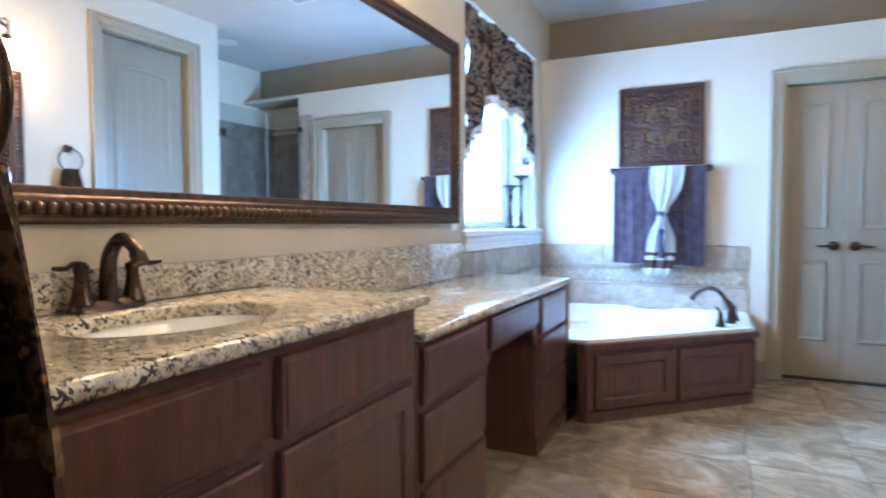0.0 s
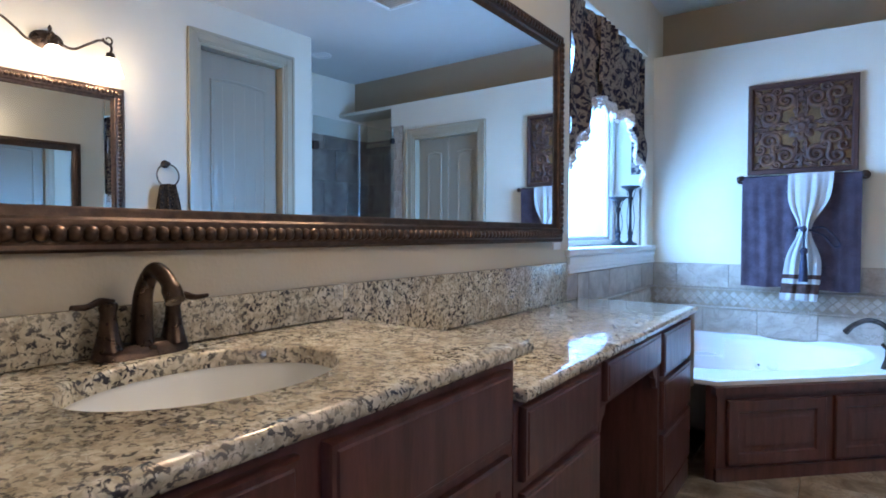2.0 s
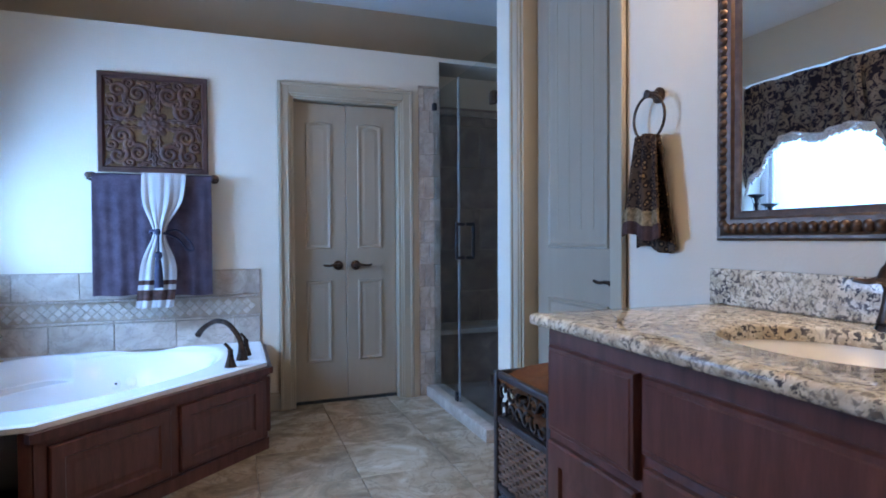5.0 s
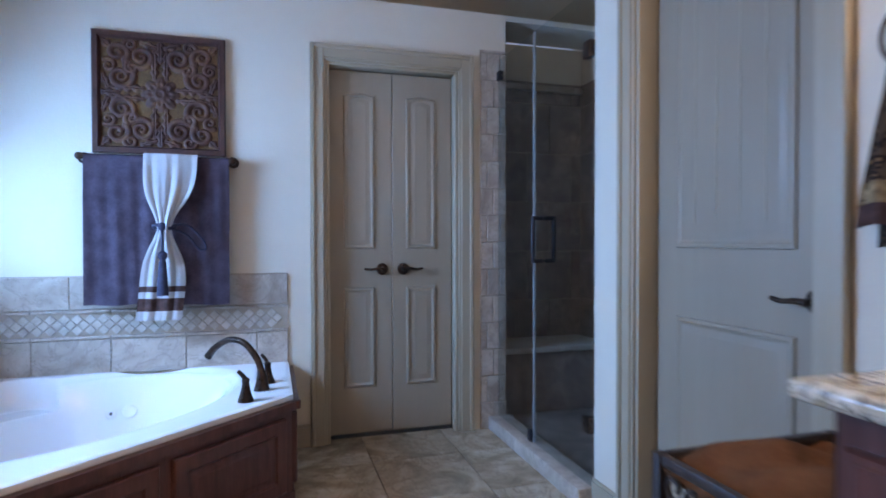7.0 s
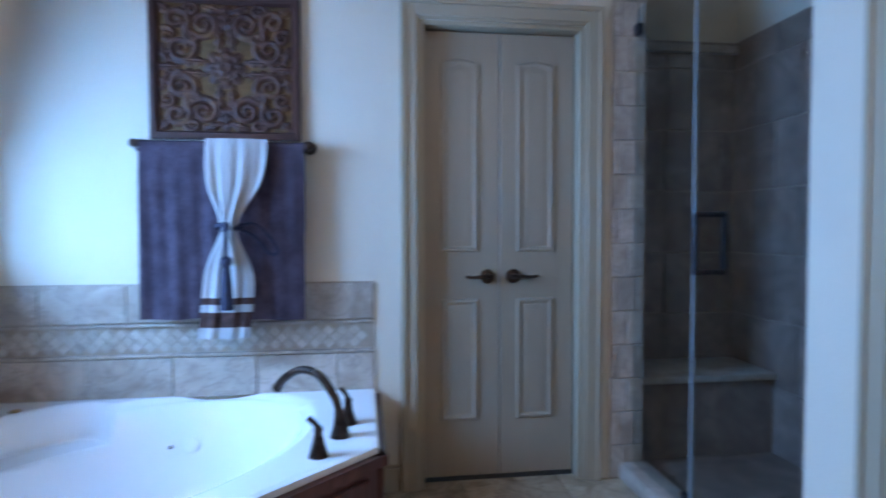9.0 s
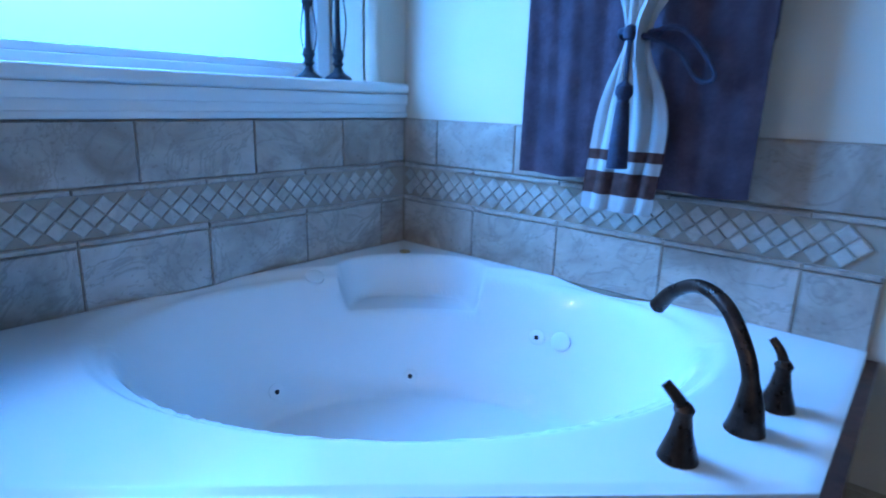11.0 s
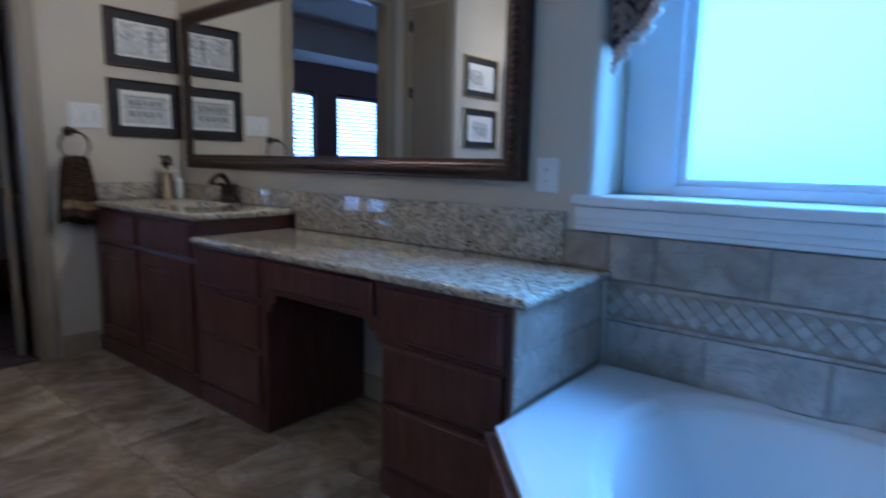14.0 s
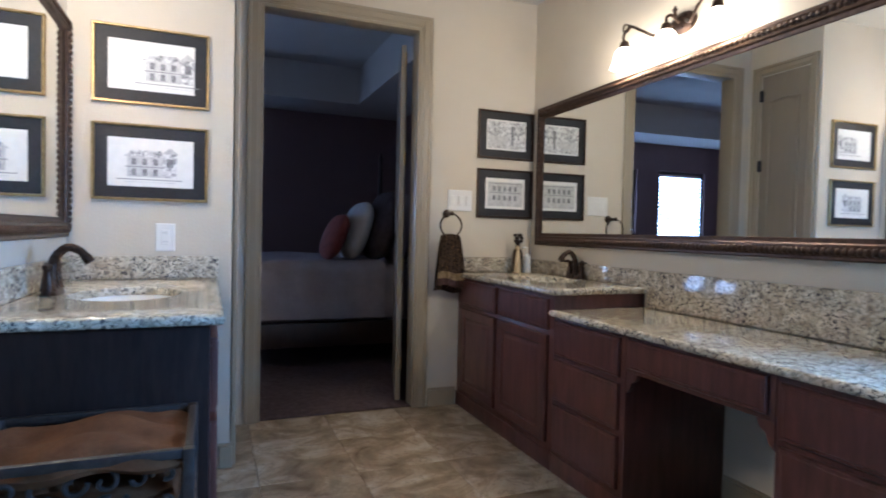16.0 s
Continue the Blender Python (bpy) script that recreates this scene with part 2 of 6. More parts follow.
REDCLOTH = varied("rust_red_cushion_cloth", (0.22, 0.045, 0.035), 0.2, 14, 0.9, bump_scale=250, bump_strength=0.4)
CUSHION = varied("grey_white_cushion_cloth", (0.55, 0.52, 0.52), 0.08, 14, 0.9, bump_scale=250, bump_strength=0.4)
DARKCLOTH = varied("dark_cushion_cloth", (0.05, 0.035, 0.04), 0.2, 14, 0.9, bump_scale=250, bump_strength=0.4)
DARKWOOD = varied("dark_bed_wood", (0.035, 0.018, 0.014), 0.3, 6, 0.35, stretch=(5, 5, 1))
WICKER = varied("brown_wicker", (0.14, 0.065, 0.030), 0.45, 60, 0.6, bump_scale=200, bump_strength=0.4)
DARKWICKER = varied("dark_wicker", (0.030, 0.022, 0.020), 0.45, 60, 0.5, bump_scale=200, bump_strength=0.4)
SUEDE = varied("brown_plush_towel", (0.13, 0.058, 0.028), 0.3, 10, 0.97, bump_scale=350, bump_strength=0.8, bump_dist=0.004, spec=0.1)
TASSEL = varied("cream_tassel_thread", (0.52, 0.42, 0.27), 0.2, 60, 0.9, stretch=(1, 1, 0.1))
NAVY = varied("navy_cord", (0.020, 0.022, 0.05), 0.3, 60, 0.8)
BEAD = varied("pale_trim_bead", (0.74, 0.66, 0.60), 0.25, 60, 0.4)
SHADE = emitter("lit_frosted_shade", (1.0, 0.86, 0.66), 9.0)
GLASSEDGE = varied("grey_glass_seal", (0.30, 0.36, 0.40), 0.1, 8, 0.3)
PANE = frosted_pane()
CLEAR = clear_pane()
BACKDROP = backdrop_material()
# blind slats emit light themselves, in place of daylight from behind
BLINDGLOW = emitter("glowing_blind_slat", (0.42, 0.62, 1.0), 11.0)
m_, t_, b_ = material("silvered_mirror", 0.0, 1.0)
b_.inputs["Base Color"].default_value = (0.86, 0.88, 0.87, 1)
MIRROR = m_


def damask():
    m, t, b = material("floral_valance_cloth", 0.8, 0, 0.2)
    v = coords(t)
    c = ramp(t, noise_out(t, v, 15, 4, 0.6, 1.6), [(0.40, (0.022, 0.018, 0.032)), (0.47, (0.030, 0.024, 0.038)), (0.51, (0.22, 0.17, 0.135)), (0.62, (0.27, 0.215, 0.17)), (0.68, (0.05, 0.036, 0.045))])
    t.links.new(c, b.inputs["Base Color"])
    bump(t, b, noise_out(t, v, 300, 2), 0.3, 0.002)
    return m


DAMASK = damask()


# ---- building helpers ----
def root_place(ob):
    while ob.parent:
        ob = ob.parent
    return ob.location


def thing(name, place, label, category, group="", kind=""):
    ob = new(name)
    ob.location = place
    ob.empty_display_size = 0.05
    return tagged(ob, label, category, group, kind)


def mesh_of(name, bm, mat, smooth=None):
    bmesh.ops.recalc_face_normals(bm, faces=bm.faces)
    me = bpy.data.meshes.new(name)
    bm.to_mesh(me)
    bm.free()
    me.materials.append(mat)
    if smooth is not None:
        me.shade_smooth()
        if smooth:
            me.set_sharp_from_angle(angle=radians(smooth))
    return me


def part(name, bm, mat, parent, label="", smooth=40):
    """One mesh, given in world places, as a child of its thing or part."""
    bm.transform(Matrix.Translation(-root_place(parent)))
    ob = new(name, mesh_of(name, bm, mat, smooth))
    ob.parent = parent
    return tagged(ob, label)


def single(name, bm, mat, label, category, kind="", group="", smooth=40, place=None):
    """A thing or a piece of the setting that is one mesh."""
    if place is not None:
        bm.transform(Matrix.Translation(-Vector(place)))
    ob = new(name, mesh_of(name, bm, mat, smooth))
    if place is not None:
        ob.location = place
    return tagged(ob, label, category, group, kind)


def box(x0, x1, y0, y1, z0, z1, bevel=0.0, bm=None, segs=2):
    b = bmesh.new()
    bmesh.ops.create_cube(b, size=1)
    for v in b.verts:
        v.co = Vector(((x0 + x1) / 2 + v.co.x * (x1 - x0), (y0 + y1) / 2 + v.co.y * (y1 - y0), (z0 + z1) / 2 + v.co.z * (z1 - z0)))
    if bevel:
        bmesh.ops.bevel(b, geom=list(b.edges), offset=bevel, segments=segs, affect="EDGES", profile=0.5)
    return join(bm, b)


def join(bm, b):
    if bm is None:
        return b
    me = bpy.data.meshes.new("tmp")
    b.to_mesh(me)
    b.free()
    bm.from_mesh(me)
    bpy.data.meshes.remove(me)
    return bm


def boxes(rows, bevel=0.0):
    bm = None
    for r in rows:
        bm = box(*r, bevel=bevel, bm=bm)
    return bm


def rings_mesh(rings, closed=True, cap0=True, cap1=True, bm=None):
    """Quads between rings of as many points each."""
    bm = bm or bmesh.new()
    vs = [[bm.verts.new(p) for p in r] for r in rings]
    n = len(vs[0])
    for a, b in zip(vs, vs[1:]):
        for i in range(n if closed else n - 1):
            j = (i + 1) % n
            bm.faces.new((a[i], a[j], b[j], b[i]))
    if cap0:
        bm.faces.new(vs[0])
    if cap1:
        bm.faces.new(vs[-1])
    return bm


def lathe(profile, place, segs=24, bm=None, cap=True):
    """A turned shape about the upright through place: rows of radius and height."""
    x, y, z = place
    rings = [[(x + r * math.cos(a), y + r * math.sin(a), z + h) for a in (2 * math.pi * i / segs for i in range(segs))] for r, h in profile]
    return rings_mesh(rings, True, cap, cap, bm)


def tube(path, radius, segs=12, bm=None, flat=1.0):
    """A round rod along a path; radius may be one number or one a point."""
    pts = [Vector(p) for p in path]
    rs = radius if isinstance(radius, (list, tuple)) else [radius] * len(pts)
    rings, prev = [], None
    for i, p in enumerate(pts):
        d = (pts[min(i + 1, len(pts) - 1)] - pts[max(i - 1, 0)]).normalized()
        if prev is None:
            prev = d.orthogonal().normalized()
        u = (prev - d * prev.dot(d))
        u = u.normalized() if u.length > 1e-6 else d.orthogonal().normalized()
        prev = u
        w = d.cross(u)
        rings.append([p + (u * math.cos(a) + w * math.sin(a) * flat) * rs[i] for a in (2 * math.pi * k / segs for k in range(segs))])
    return rings_mesh(rings, True, True, True, bm)


def bend(points, n=8):
    """A smooth path through a few points."""
    p = [Vector(q) for q in points]
    out = []
    for i in range(len(p) - 1):
        a, b, c, d = p[max(i - 1, 0)], p[i], p[i + 1], p[min(i + 2, len(p) - 1)]
        for k in range(n):
            t = k / n
            out.append(0.5 * ((2 * b) + (c - a) * t + (2 * a - 5 * b + 4 * c - d) * t * t + (3 * b - a - 3 * c + d) * t ** 3))
    return out + [p[-1]]


def raised(o, u, v, w, h, steps, bm=None):
    """A moulded rectangular front: from corner o along u (w) and v (h), nested rims of inset and height along u x v."""
    o, u, v = Vector(o), Vector(u).normalized(), Vector(v).normalized()
    n = u.cross(v)
    rings = [[o + u * a + v * b + n * k for a, b in ((i, i), (w - i, i), (w - i, h - i), (i, h - i))] for i, k in steps]
    return rings_mesh(rings, True, True, True, bm)


SLAB = [(0, 0), (0, 0.012), (0.004, 0.017), (0.012, 0.017), (0.015, 0.020), (0.02, 0.020)]
PANEL = [(0, 0), (0, 0.014), (0.005, 0.019), (0.052, 0.019), (0.058, 0.011), (0.068, 0.010), (0.085, 0.017), (0.09, 0.017)]


def sheet(fn, nu, nv, thick=0.0, name="cloth"):
    """A cloth: points fn(u, v), u and v from 0 to 1, doubled at its thickness along y or x by fn's third value."""
    bm = bmesh.new()
    g = [[bm.verts.new(fn(i / nu, j / nv)) for j in range(nv + 1)] for i in range(nu + 1)]
    for i in range(nu):
        for j in range(nv):
            bm.faces.new((g[i][j], g[i + 1][j], g[i + 1][j + 1], g[i][j + 1]))
    if thick:
        bmesh.ops.recalc_face_normals(bm, faces=bm.faces)
        bmesh.ops.solidify(bm, geom=list(bm.faces), thickness=thick)
    return bm


# ---- shell ----
UP = 3.0
single("wall_west", boxes([
    (XL - 0.32, XL, YD - 0.12, 3.16, FZ, UP), (XL - 0.32, XL, 4.62, YS + 0.12, FZ, UP),
    (XL - 0.32, XL - 0.04, 3.16, 3.20, FZ, UP), (XL - 0.32, XL - 0.04, 4.58, 4.62, FZ, UP),
    (XL - 0.32, XL, 3.16, 4.62, FZ, 0.98), (XL - 0.32, XL, 3.20, 4.58, 2.34, UP)]), PLASTER,
    "cream textured plaster wall with a deep window recess", "wall", "structure", smooth=None)
for i, (y, side) in enumerate(((3.16, 1), (4.62, -1))):
    # rounded plaster corner of the window recess: a quarter round between wall face and reveal
    arc = [(XL - 0.04 + 0.04 * math.cos(k * math.pi / 16), y + side * 0.04 * math.sin(k * math.pi / 16)) for k in range(9)] + [(XL - 0.05, y + side * 0.04), (XL - 0.05, y)]
    single("wall_recess_corner_%d" % (i + 1), rings_mesh([[(px, py, z) for px, py in arc] for z in (0.98, UP)]), PLASTER, "rounded plaster corner of the window recess", "wall", "structure")
single("wall_tub_side", boxes([
    (XL, 0.53, YB, YB + 0.13, FZ, ZLEDGE), (1.27, 1.56, YB, YB + 0.13, FZ, ZLEDGE), (0.53, 1.27, YB, YB + 0.13, 2.022, ZLEDGE),
    (1.50, XS, YS, YS + 0.12, FZ, ZLEDGE), (1.46, 1.56, YB + 0.13, YS, FZ, ZLEDGE),
    (XL, XS, YB + 0.002, YB + 0.34, ZLEDGE - 0.03, ZLEDGE)]), PLASTER,
    "cream plaster wall with a plant ledge under the ceiling", "wall", "structure", smooth=None)
# wall over the ledge, coloured darker and browner than the cream walls
single("wall_over_ledge", boxes([(XL, XS, YB + 0.24, YB + 0.34, ZLEDGE, UP)]), TANBAND, "darker tan wall band above the plant ledge", "wall", "structure", smooth=None)
single("wall_closet_back", boxes([(0.3, 1.46, 5.5, 5.6, FZ, 2.34), (0.2, 0.3, YB + 0.13, 5.6, FZ, 2.34), (0.2, 1.46, YB + 0.13, 5.6, 2.34, 2.365)]), PLASTER,
    "plain plaster closet lining behind the double doors", "wall", "structure", smooth=None)
single("wall_east", boxes([
    (XR, XR + 0.12, YP, 2.69, FZ, UP), (XR, XR + 0.12, 3.42, YE, FZ, UP), (XR, XR + 0.12, 2.69, 3.42, 2.44, UP)]), PLASTER,
    "cream textured plaster wall with the water closet doorway", "wall", "structure", smooth=None)
single("wall_water_closet", boxes([(XR + 0.12, XS + 0.1, YE - 0.12, YE, FZ, UP), (XS, XS + 0.1, 2.4, YE - 0.12, FZ, UP), (XR + 0.12, XS + 0.1, 2.3, 2.4, FZ, UP)]), PLASTER,
    "plain plaster partition beside the shower", "wall", "structure", smooth=None)
single("wall_shower", boxes([(XS, XS + 0.12, YE, YS + 0.12, FZ, UP)]), PLASTER, "painted wall above the shower tile", "wall", "structure", smooth=None)
single("wall_prints", boxes([(XC, XR + 0.12, YP - 0.12, YP, FZ, UP), (XC, XC + 0.12, YD - 0.12, YP - 0.12, FZ, UP)]), PLASTER,
    "cream plaster wall corner behind the framed prints", "wall", "structure", smooth=None)
DX0, DX1, DZ = -0.325, 0.672, 2.45
single("wall_doorway", boxes([
    (XL, DX0, YD - 0.12, YD, FZ, UP), (DX1, XC, YD - 0.12, YD, FZ, UP), (DX0, DX1, YD - 0.12, YD, DZ, UP)]), PLASTER,
    "cream plaster wall with the tall bedroom doorway", "wall", "structure", smooth=None)
single("ceiling", boxes([(XL - 0.3, XS + 0.2, YD - 0.05, YS + 0.2, ZC, ZC + 0.1)]), CEILING, "white textured bathroom ceiling", "ceiling", "structure", smooth=None)


def casing(name, axis, at, lo, hi, top, side, mat=TRIM, w=0.085, bottom=FZ, proud=1.0):
    """Stepped door casing round an opening on the wall plane at; side is the way out of the wall; the jamb lines the opening."""
    bm = None
    for a, b, d in ((0.0, w, 0.012), (0.014, w - 0.012, 0.019), (w - 0.022, w, 0.028)):
        p, q = sorted((at, at + side * d * proud))
        for l, h, z0, z1 in ((lo - b, lo - a, bottom, top + b), (hi + a, hi + b, bottom, top + b), (lo - a, hi + a, top + a, top + b)):
            r = (l, h, p, q, z0, z1) if axis == "x" else (p, q, l, h, z0, z1)
            bm = box(*r, bevel=0.003, bm=bm, segs=1)
    return single(name, bm, mat, "tan painted moulded door casing", "door casing", "structure", place=None)


def jamb(name, axis, p, q, lo, hi, top, t=0.018):
    rows = []
    for l, h, z0, z1 in ((lo, lo + t, FZ, top), (hi - t, hi, FZ, top), (lo + t, hi - t, top - t, top)):
        rows.append((l, h, p, q, z0, z1) if axis == "x" else (p, q, l, h, z0, z1))
    return single(name, boxes(rows, 0.002), TRIM, "tan painted door jamb lining", "door jamb", "structure")


casing("trim_bedroom_door", "x", YD, DX0, DX1, DZ, 1, w=0.075, proud=0.55)
jamb("trim_bedroom_jamb", "x", YD - 0.125, YD + 0.002, DX0, DX1, DZ)
casing("trim_closet_door", "x", YB, 0.53, 1.27, 2.022, -1)
jamb("trim_closet_jamb", "x", YB - 0.002, YB + 0.132, 0.53, 1.27, 2.022)
casing("trim_water_closet_door", "y", XR, 2.69, 3.42, 2.44, -1)
jamb("trim_water_closet_jamb", "y", XR - 0.002, XR + 0.122, 2.69, 3.42, 2.44)
casing("trim_linen_door", "y", XC, YD + 0.11, YP - 0.09, 2.44, -1, w=0.07)


def lever(parent, base, out, along, mat=BRONZE):
    """A lever handle: round rose, neck and tapering arm."""
    base, out, along = Vector(base), Vector(out).normalized(), Vector(along).normalized()
    b = tube([base - out * 0.001, base + out * 0.006, base + out * 0.010], [0.033, 0.033, 0.026], 24)
    tube([base + out * 0.008, base + out * 0.045], [0.014, 0.011], 14, b)
    h = part("door_handle", b, mat, parent, "dark bronze lever handle")
    p = base + out * 0.045
    arm = bend([p - along * 0.008, p + along * 0.03 + Vector((0, 0, 0.003)), p + along * 0.07 - Vector((0, 0, 0.002)), p + along * 0.105 + Vector((0, 0, 0.004))], 5)
    part("lever", tube(arm, [0.010 - 0.0002 * i for i in range(len(arm))], 12, None, 0.75), mat, h)
    return h


def arch_panel(o, u, w, h, n_in=0.006, arch=True, bm=None):
    """A door panel: sunk moulding, with a slightly arched head, and a raised field."""
    o, u = Vector(o), Vector(u).normalized()
    v = Vector((0, 0, 1))
    n = u.cross(v)
    def rim(i, k):
        pts = [(i, i), (w - i, i)]
        top = h - i
        rise = 0.016 if arch else 0.0
        for j in range(9):
            s = j / 8
            pts.append((w - i - (w - 2 * i) * s, top - rise + rise * math.sin(math.pi * s)))
        return [o + u * a + v * b + n * k for a, b in pts]
    return rings_mesh([rim(-0.004, 0.0), rim(0.0, 0.008), rim(0.010, 0.009), rim(0.018, 0.0025), rim(0.026, 0.0025), rim(0.044, 0.008), rim(0.048, 0.008)], True, False, True, bm)


def leaf(parent, name, o, u, w, h, thick, panels):
    """A moulded door leaf: slab, and its panels each a part. o is the lower corner of the face; u runs along the face."""
    o, u = Vector(o), Vector(u).normalized()
    v = Vector((0, 0, 1))
    n = u.cross(v)
    r = [[o + u * a + v * b + n * k for a, b in ((i, i), (w - i, i), (w - i, h - i), (i, h - i))] for i, k in ((0, -thick), (0, -0.003), (0.003, 0))]
    body = part(name, rings_mesh(r), DOORPAINT, parent)
    for a, b, pw, ph, arch in panels:
        part("panel", arch_panel(o + u * a + v * b + n * 0.0005, u, pw, ph, arch=arch), DOORPAINT, body)
    return body


def closet_doors():
    ob = thing("double_door", (0.90, YB + 0.06, 0.0), "closed tan double closet doors with moulded panels", "door", kind="")
    y = YB + 0.062
    w = (1.27 - 0.53 - 0.036 - 0.009) / 2
    for i, x in enumerate((0.53 + 0.0195, 0.53 + 0.0225 + w)):
        body = leaf(ob, "door_leaf", (x, y, -0.008), (1, 0, 0), w, 2.006, 0.035, [(0.082, 1.03, w - 0.185, 0.85, True), (0.082, 0.262, w - 0.185, 0.545, False)])
        lever(body, (0.8985 + (-0.058 if i == 0 else 0.062), y, 0.905), (0, -1, 0), ((-1 if i == 0 else 1), 0, 0))
    # near-black filler box paints the shade of the open gap below the leaves
    part("gap_shade_strip", box(0.55, 1.25, y + 0.002, y + 0.03, FZ, -0.010), SLOT, ob, "dark strip put in as the shade under the leaves")


closet_doors()


def water_closet_door():
    x = XR + 0.075
    ob = thing("panel_door", (x, 3.05, 0), "closed tan two-panel door with grooved panels", "door")
    w = 3.42 - 2.69 - 0.042
    body = leaf(ob, "door_leaf", (x, 3.42 - 0.021, FZ + 0.012), (0, -1, 0), w, 2.435, 0.035, [(0.11, 1.06, w - 0.22, 1.20, True), (0.11, 0.20, w - 0.22, 0.62, False)])
    for i in range(4):
        yy = 3.42 - 0.021 - 0.11 - (w - 0.22) * (i + 1) / 5
        part("groove", box(x - 0.0100, x - 0.0084, yy - 0.0025, yy + 0.0025, 1.12, 2.19), TRIM, body)
    lever(body, (x, 2.755, 0.905), (-1, 0, 0), (0, 1, 0))


water_closet_door()


def linen_door():
    y0, y1 = YD + 0.115, YP - 0.095
    ob = thing("linen_door", (XC, (y0 + y1) / 2, 0), "narrow closed tan linen closet door with black hinges", "door")
    w = y1 - y0
    body = leaf(ob, "door_leaf", (XC - 0.006, y1, FZ + 0.012), (0, -1, 0), w, 2.45, 0.004, [(0.07, 1.06, w - 0.14, 1.20, True), (0.07, 0.20, w - 0.14, 0.62, False)])
    for z in (0.24, 0.91, 1.72, 2.28):
        b = lathe([(0.006, -0.045), (0.008, -0.045), (0.008, 0.045), (0.006, 0.045)], (XC - 0.016, y0 - 0.004, z), 10)
        part("hinge", box(XC - 0.012, XC - 0.007, y0 - 0.012, y0 + 0.02, z - 0.045, z + 0.045, 0.001, b), IRON, body, "black butt hinge")


linen_door()


def bedroom_door():
    x = DX0 + 0.021
    ob = thing("bedroom_door", (x, YD - 0.15, 0), "tan bedroom door standing open into the dark bedroom", "door")
    w = DX1 - DX0 - 0.05
    body = leaf(ob, "door_leaf", (x + 0.035, YD - 0.14, FZ + 0.015), (-0.275, -0.961, 0), w, 2.39, 0.035, [(0.11, 1.06, w - 0.22, 1.20, True), (0.11, 0.20, w - 0.22, 0.62, False)])
    for z in (0.24, 0.91, 1.62, 2.28):
        b = lathe([(0.005, -0.045), (0.007, -0.045), (0.007, 0.045), (0.005, 0.045)], (x + 0.040, YD - 0.131, z), 10)
        part("hinge", b, GILT, body, "brass butt hinge")


bedroom_door()


def skirting(name, rows):
    bm = None
    for x0, x1, y0, y1 in rows:
        bm = box(x0, x1, y0, y1, FZ, 0.075, 0.003, bm, 1)
        dx, dy = (0.004, 0) if x1 - x0 < y1 - y0 else (0, 0.004)
        bm = box(x0 + dx, x1 - dx, y0 + dy, y1 - dy, 0.075, 0.092, 0.003, bm, 1)
    return single(name, bm, TRIM, "tan painted moulded baseboard", "baseboard", "structure")


skirting("baseboard", [(XR - 0.014, XR, 3.505, YE), (XC - 0.014, XC, YD, YD + 0.04), (XC - 0.012, XC + 0.05, YP, YP + 0.014), (-0.61, DX0 - 0.086, YD, YD + 0.014), (XL, XL + 0.014, 2.055, 2.712),
                       (0.335, 0.444, YB - 0.014, YB), (XR - 0.014, XR, 2.28, 2.604)])


# ---- window ----
def window():
    xg = -1.45
    ob = thing("window_1", (xg, 3.95, 1.02), "white vinyl bathroom window with obscure glass, daylight behind", "window", kind="structure")
    y0, y1, z0, z1 = 3.335, 4.575, 1.022, 2.335
    part("window_frame", boxes([(xg - 0.03, xg + 0.045, y0 - 0.13, y0 + 0.06, z0, z1), (xg - 0.03, xg + 0.045, y1 - 0.06, y1, z0, z1),
                                (xg - 0.03, xg + 0.045, y0 + 0.06, y1 - 0.06, z0, z0 + 0.035), (xg - 0.03, xg + 0.045, y0 + 0.06, y1 - 0.06, z1 - 0.05, z1)], 0.006), VINYL, ob)
    part("window_sash", boxes([(xg - 0.02, xg + 0.025, y0 + 0.061, y0 + 0.10, z0 + 0.036, z1 - 0.051), (xg - 0.02, xg + 0.025, y1 - 0.10, y1 - 0.061, z0 + 0.036, z1 - 0.051),
                               (xg - 0.02, xg + 0.025, y0 + 0.10, y1 - 0.10, z0 + 0.036, z0 + 0.06), (xg - 0.02, xg + 0.025, y0 + 0.10, y1 - 0.10, z1 - 0.08, z1 - 0.051)], 0.004), VINYL, ob)
    p = part("pane", box(xg - 0.004, xg + 0.002, y0 + 0.095, y1 - 0.095, z0 + 0.055, z1 - 0.075), PANE, ob, "rippled obscure glass pane")
    p.visible_shadow = False


window()
bm = box(-3.61, -3.6, 0.5, 7.5, -0.5, 5.0)
single("backdrop_garden", bm, BACKDROP, "pale overcast daylight outside the window", "backdrop", "structure", smooth=None)
# sill with nosing and stepped apron
bm = box(XL - 0.005, XL + 0.030, 3.125, YB - 0.004, 0.983, 1.02, 0.010, None, 3)
bm = box(-1.47, XL - 0.0055, 3.201, 4.579, 0.983, 1.02, 0.0, bm)
single("window_sill", bm, SILLPAINT, "white painted window sill over the tub", "window sill", "structure")
bm = box(XL + 0.002, XL + 0.022, 3.14, YB - 0.004, 0.943, 0.981, 0.005)
bm = box(XL + 0.002, XL + 0.014, 3.14, YB - 0.004, 0.916, 0.944, 0.004, bm)
bm = box(XL + 0.002, XL + 0.020, 3.14, YB - 0.004, 0.898, 0.917, 0.005, bm)
single("trim_sill_apron", bm, SILLPAINT, "white moulded apron under the sill", "trim", "structure")


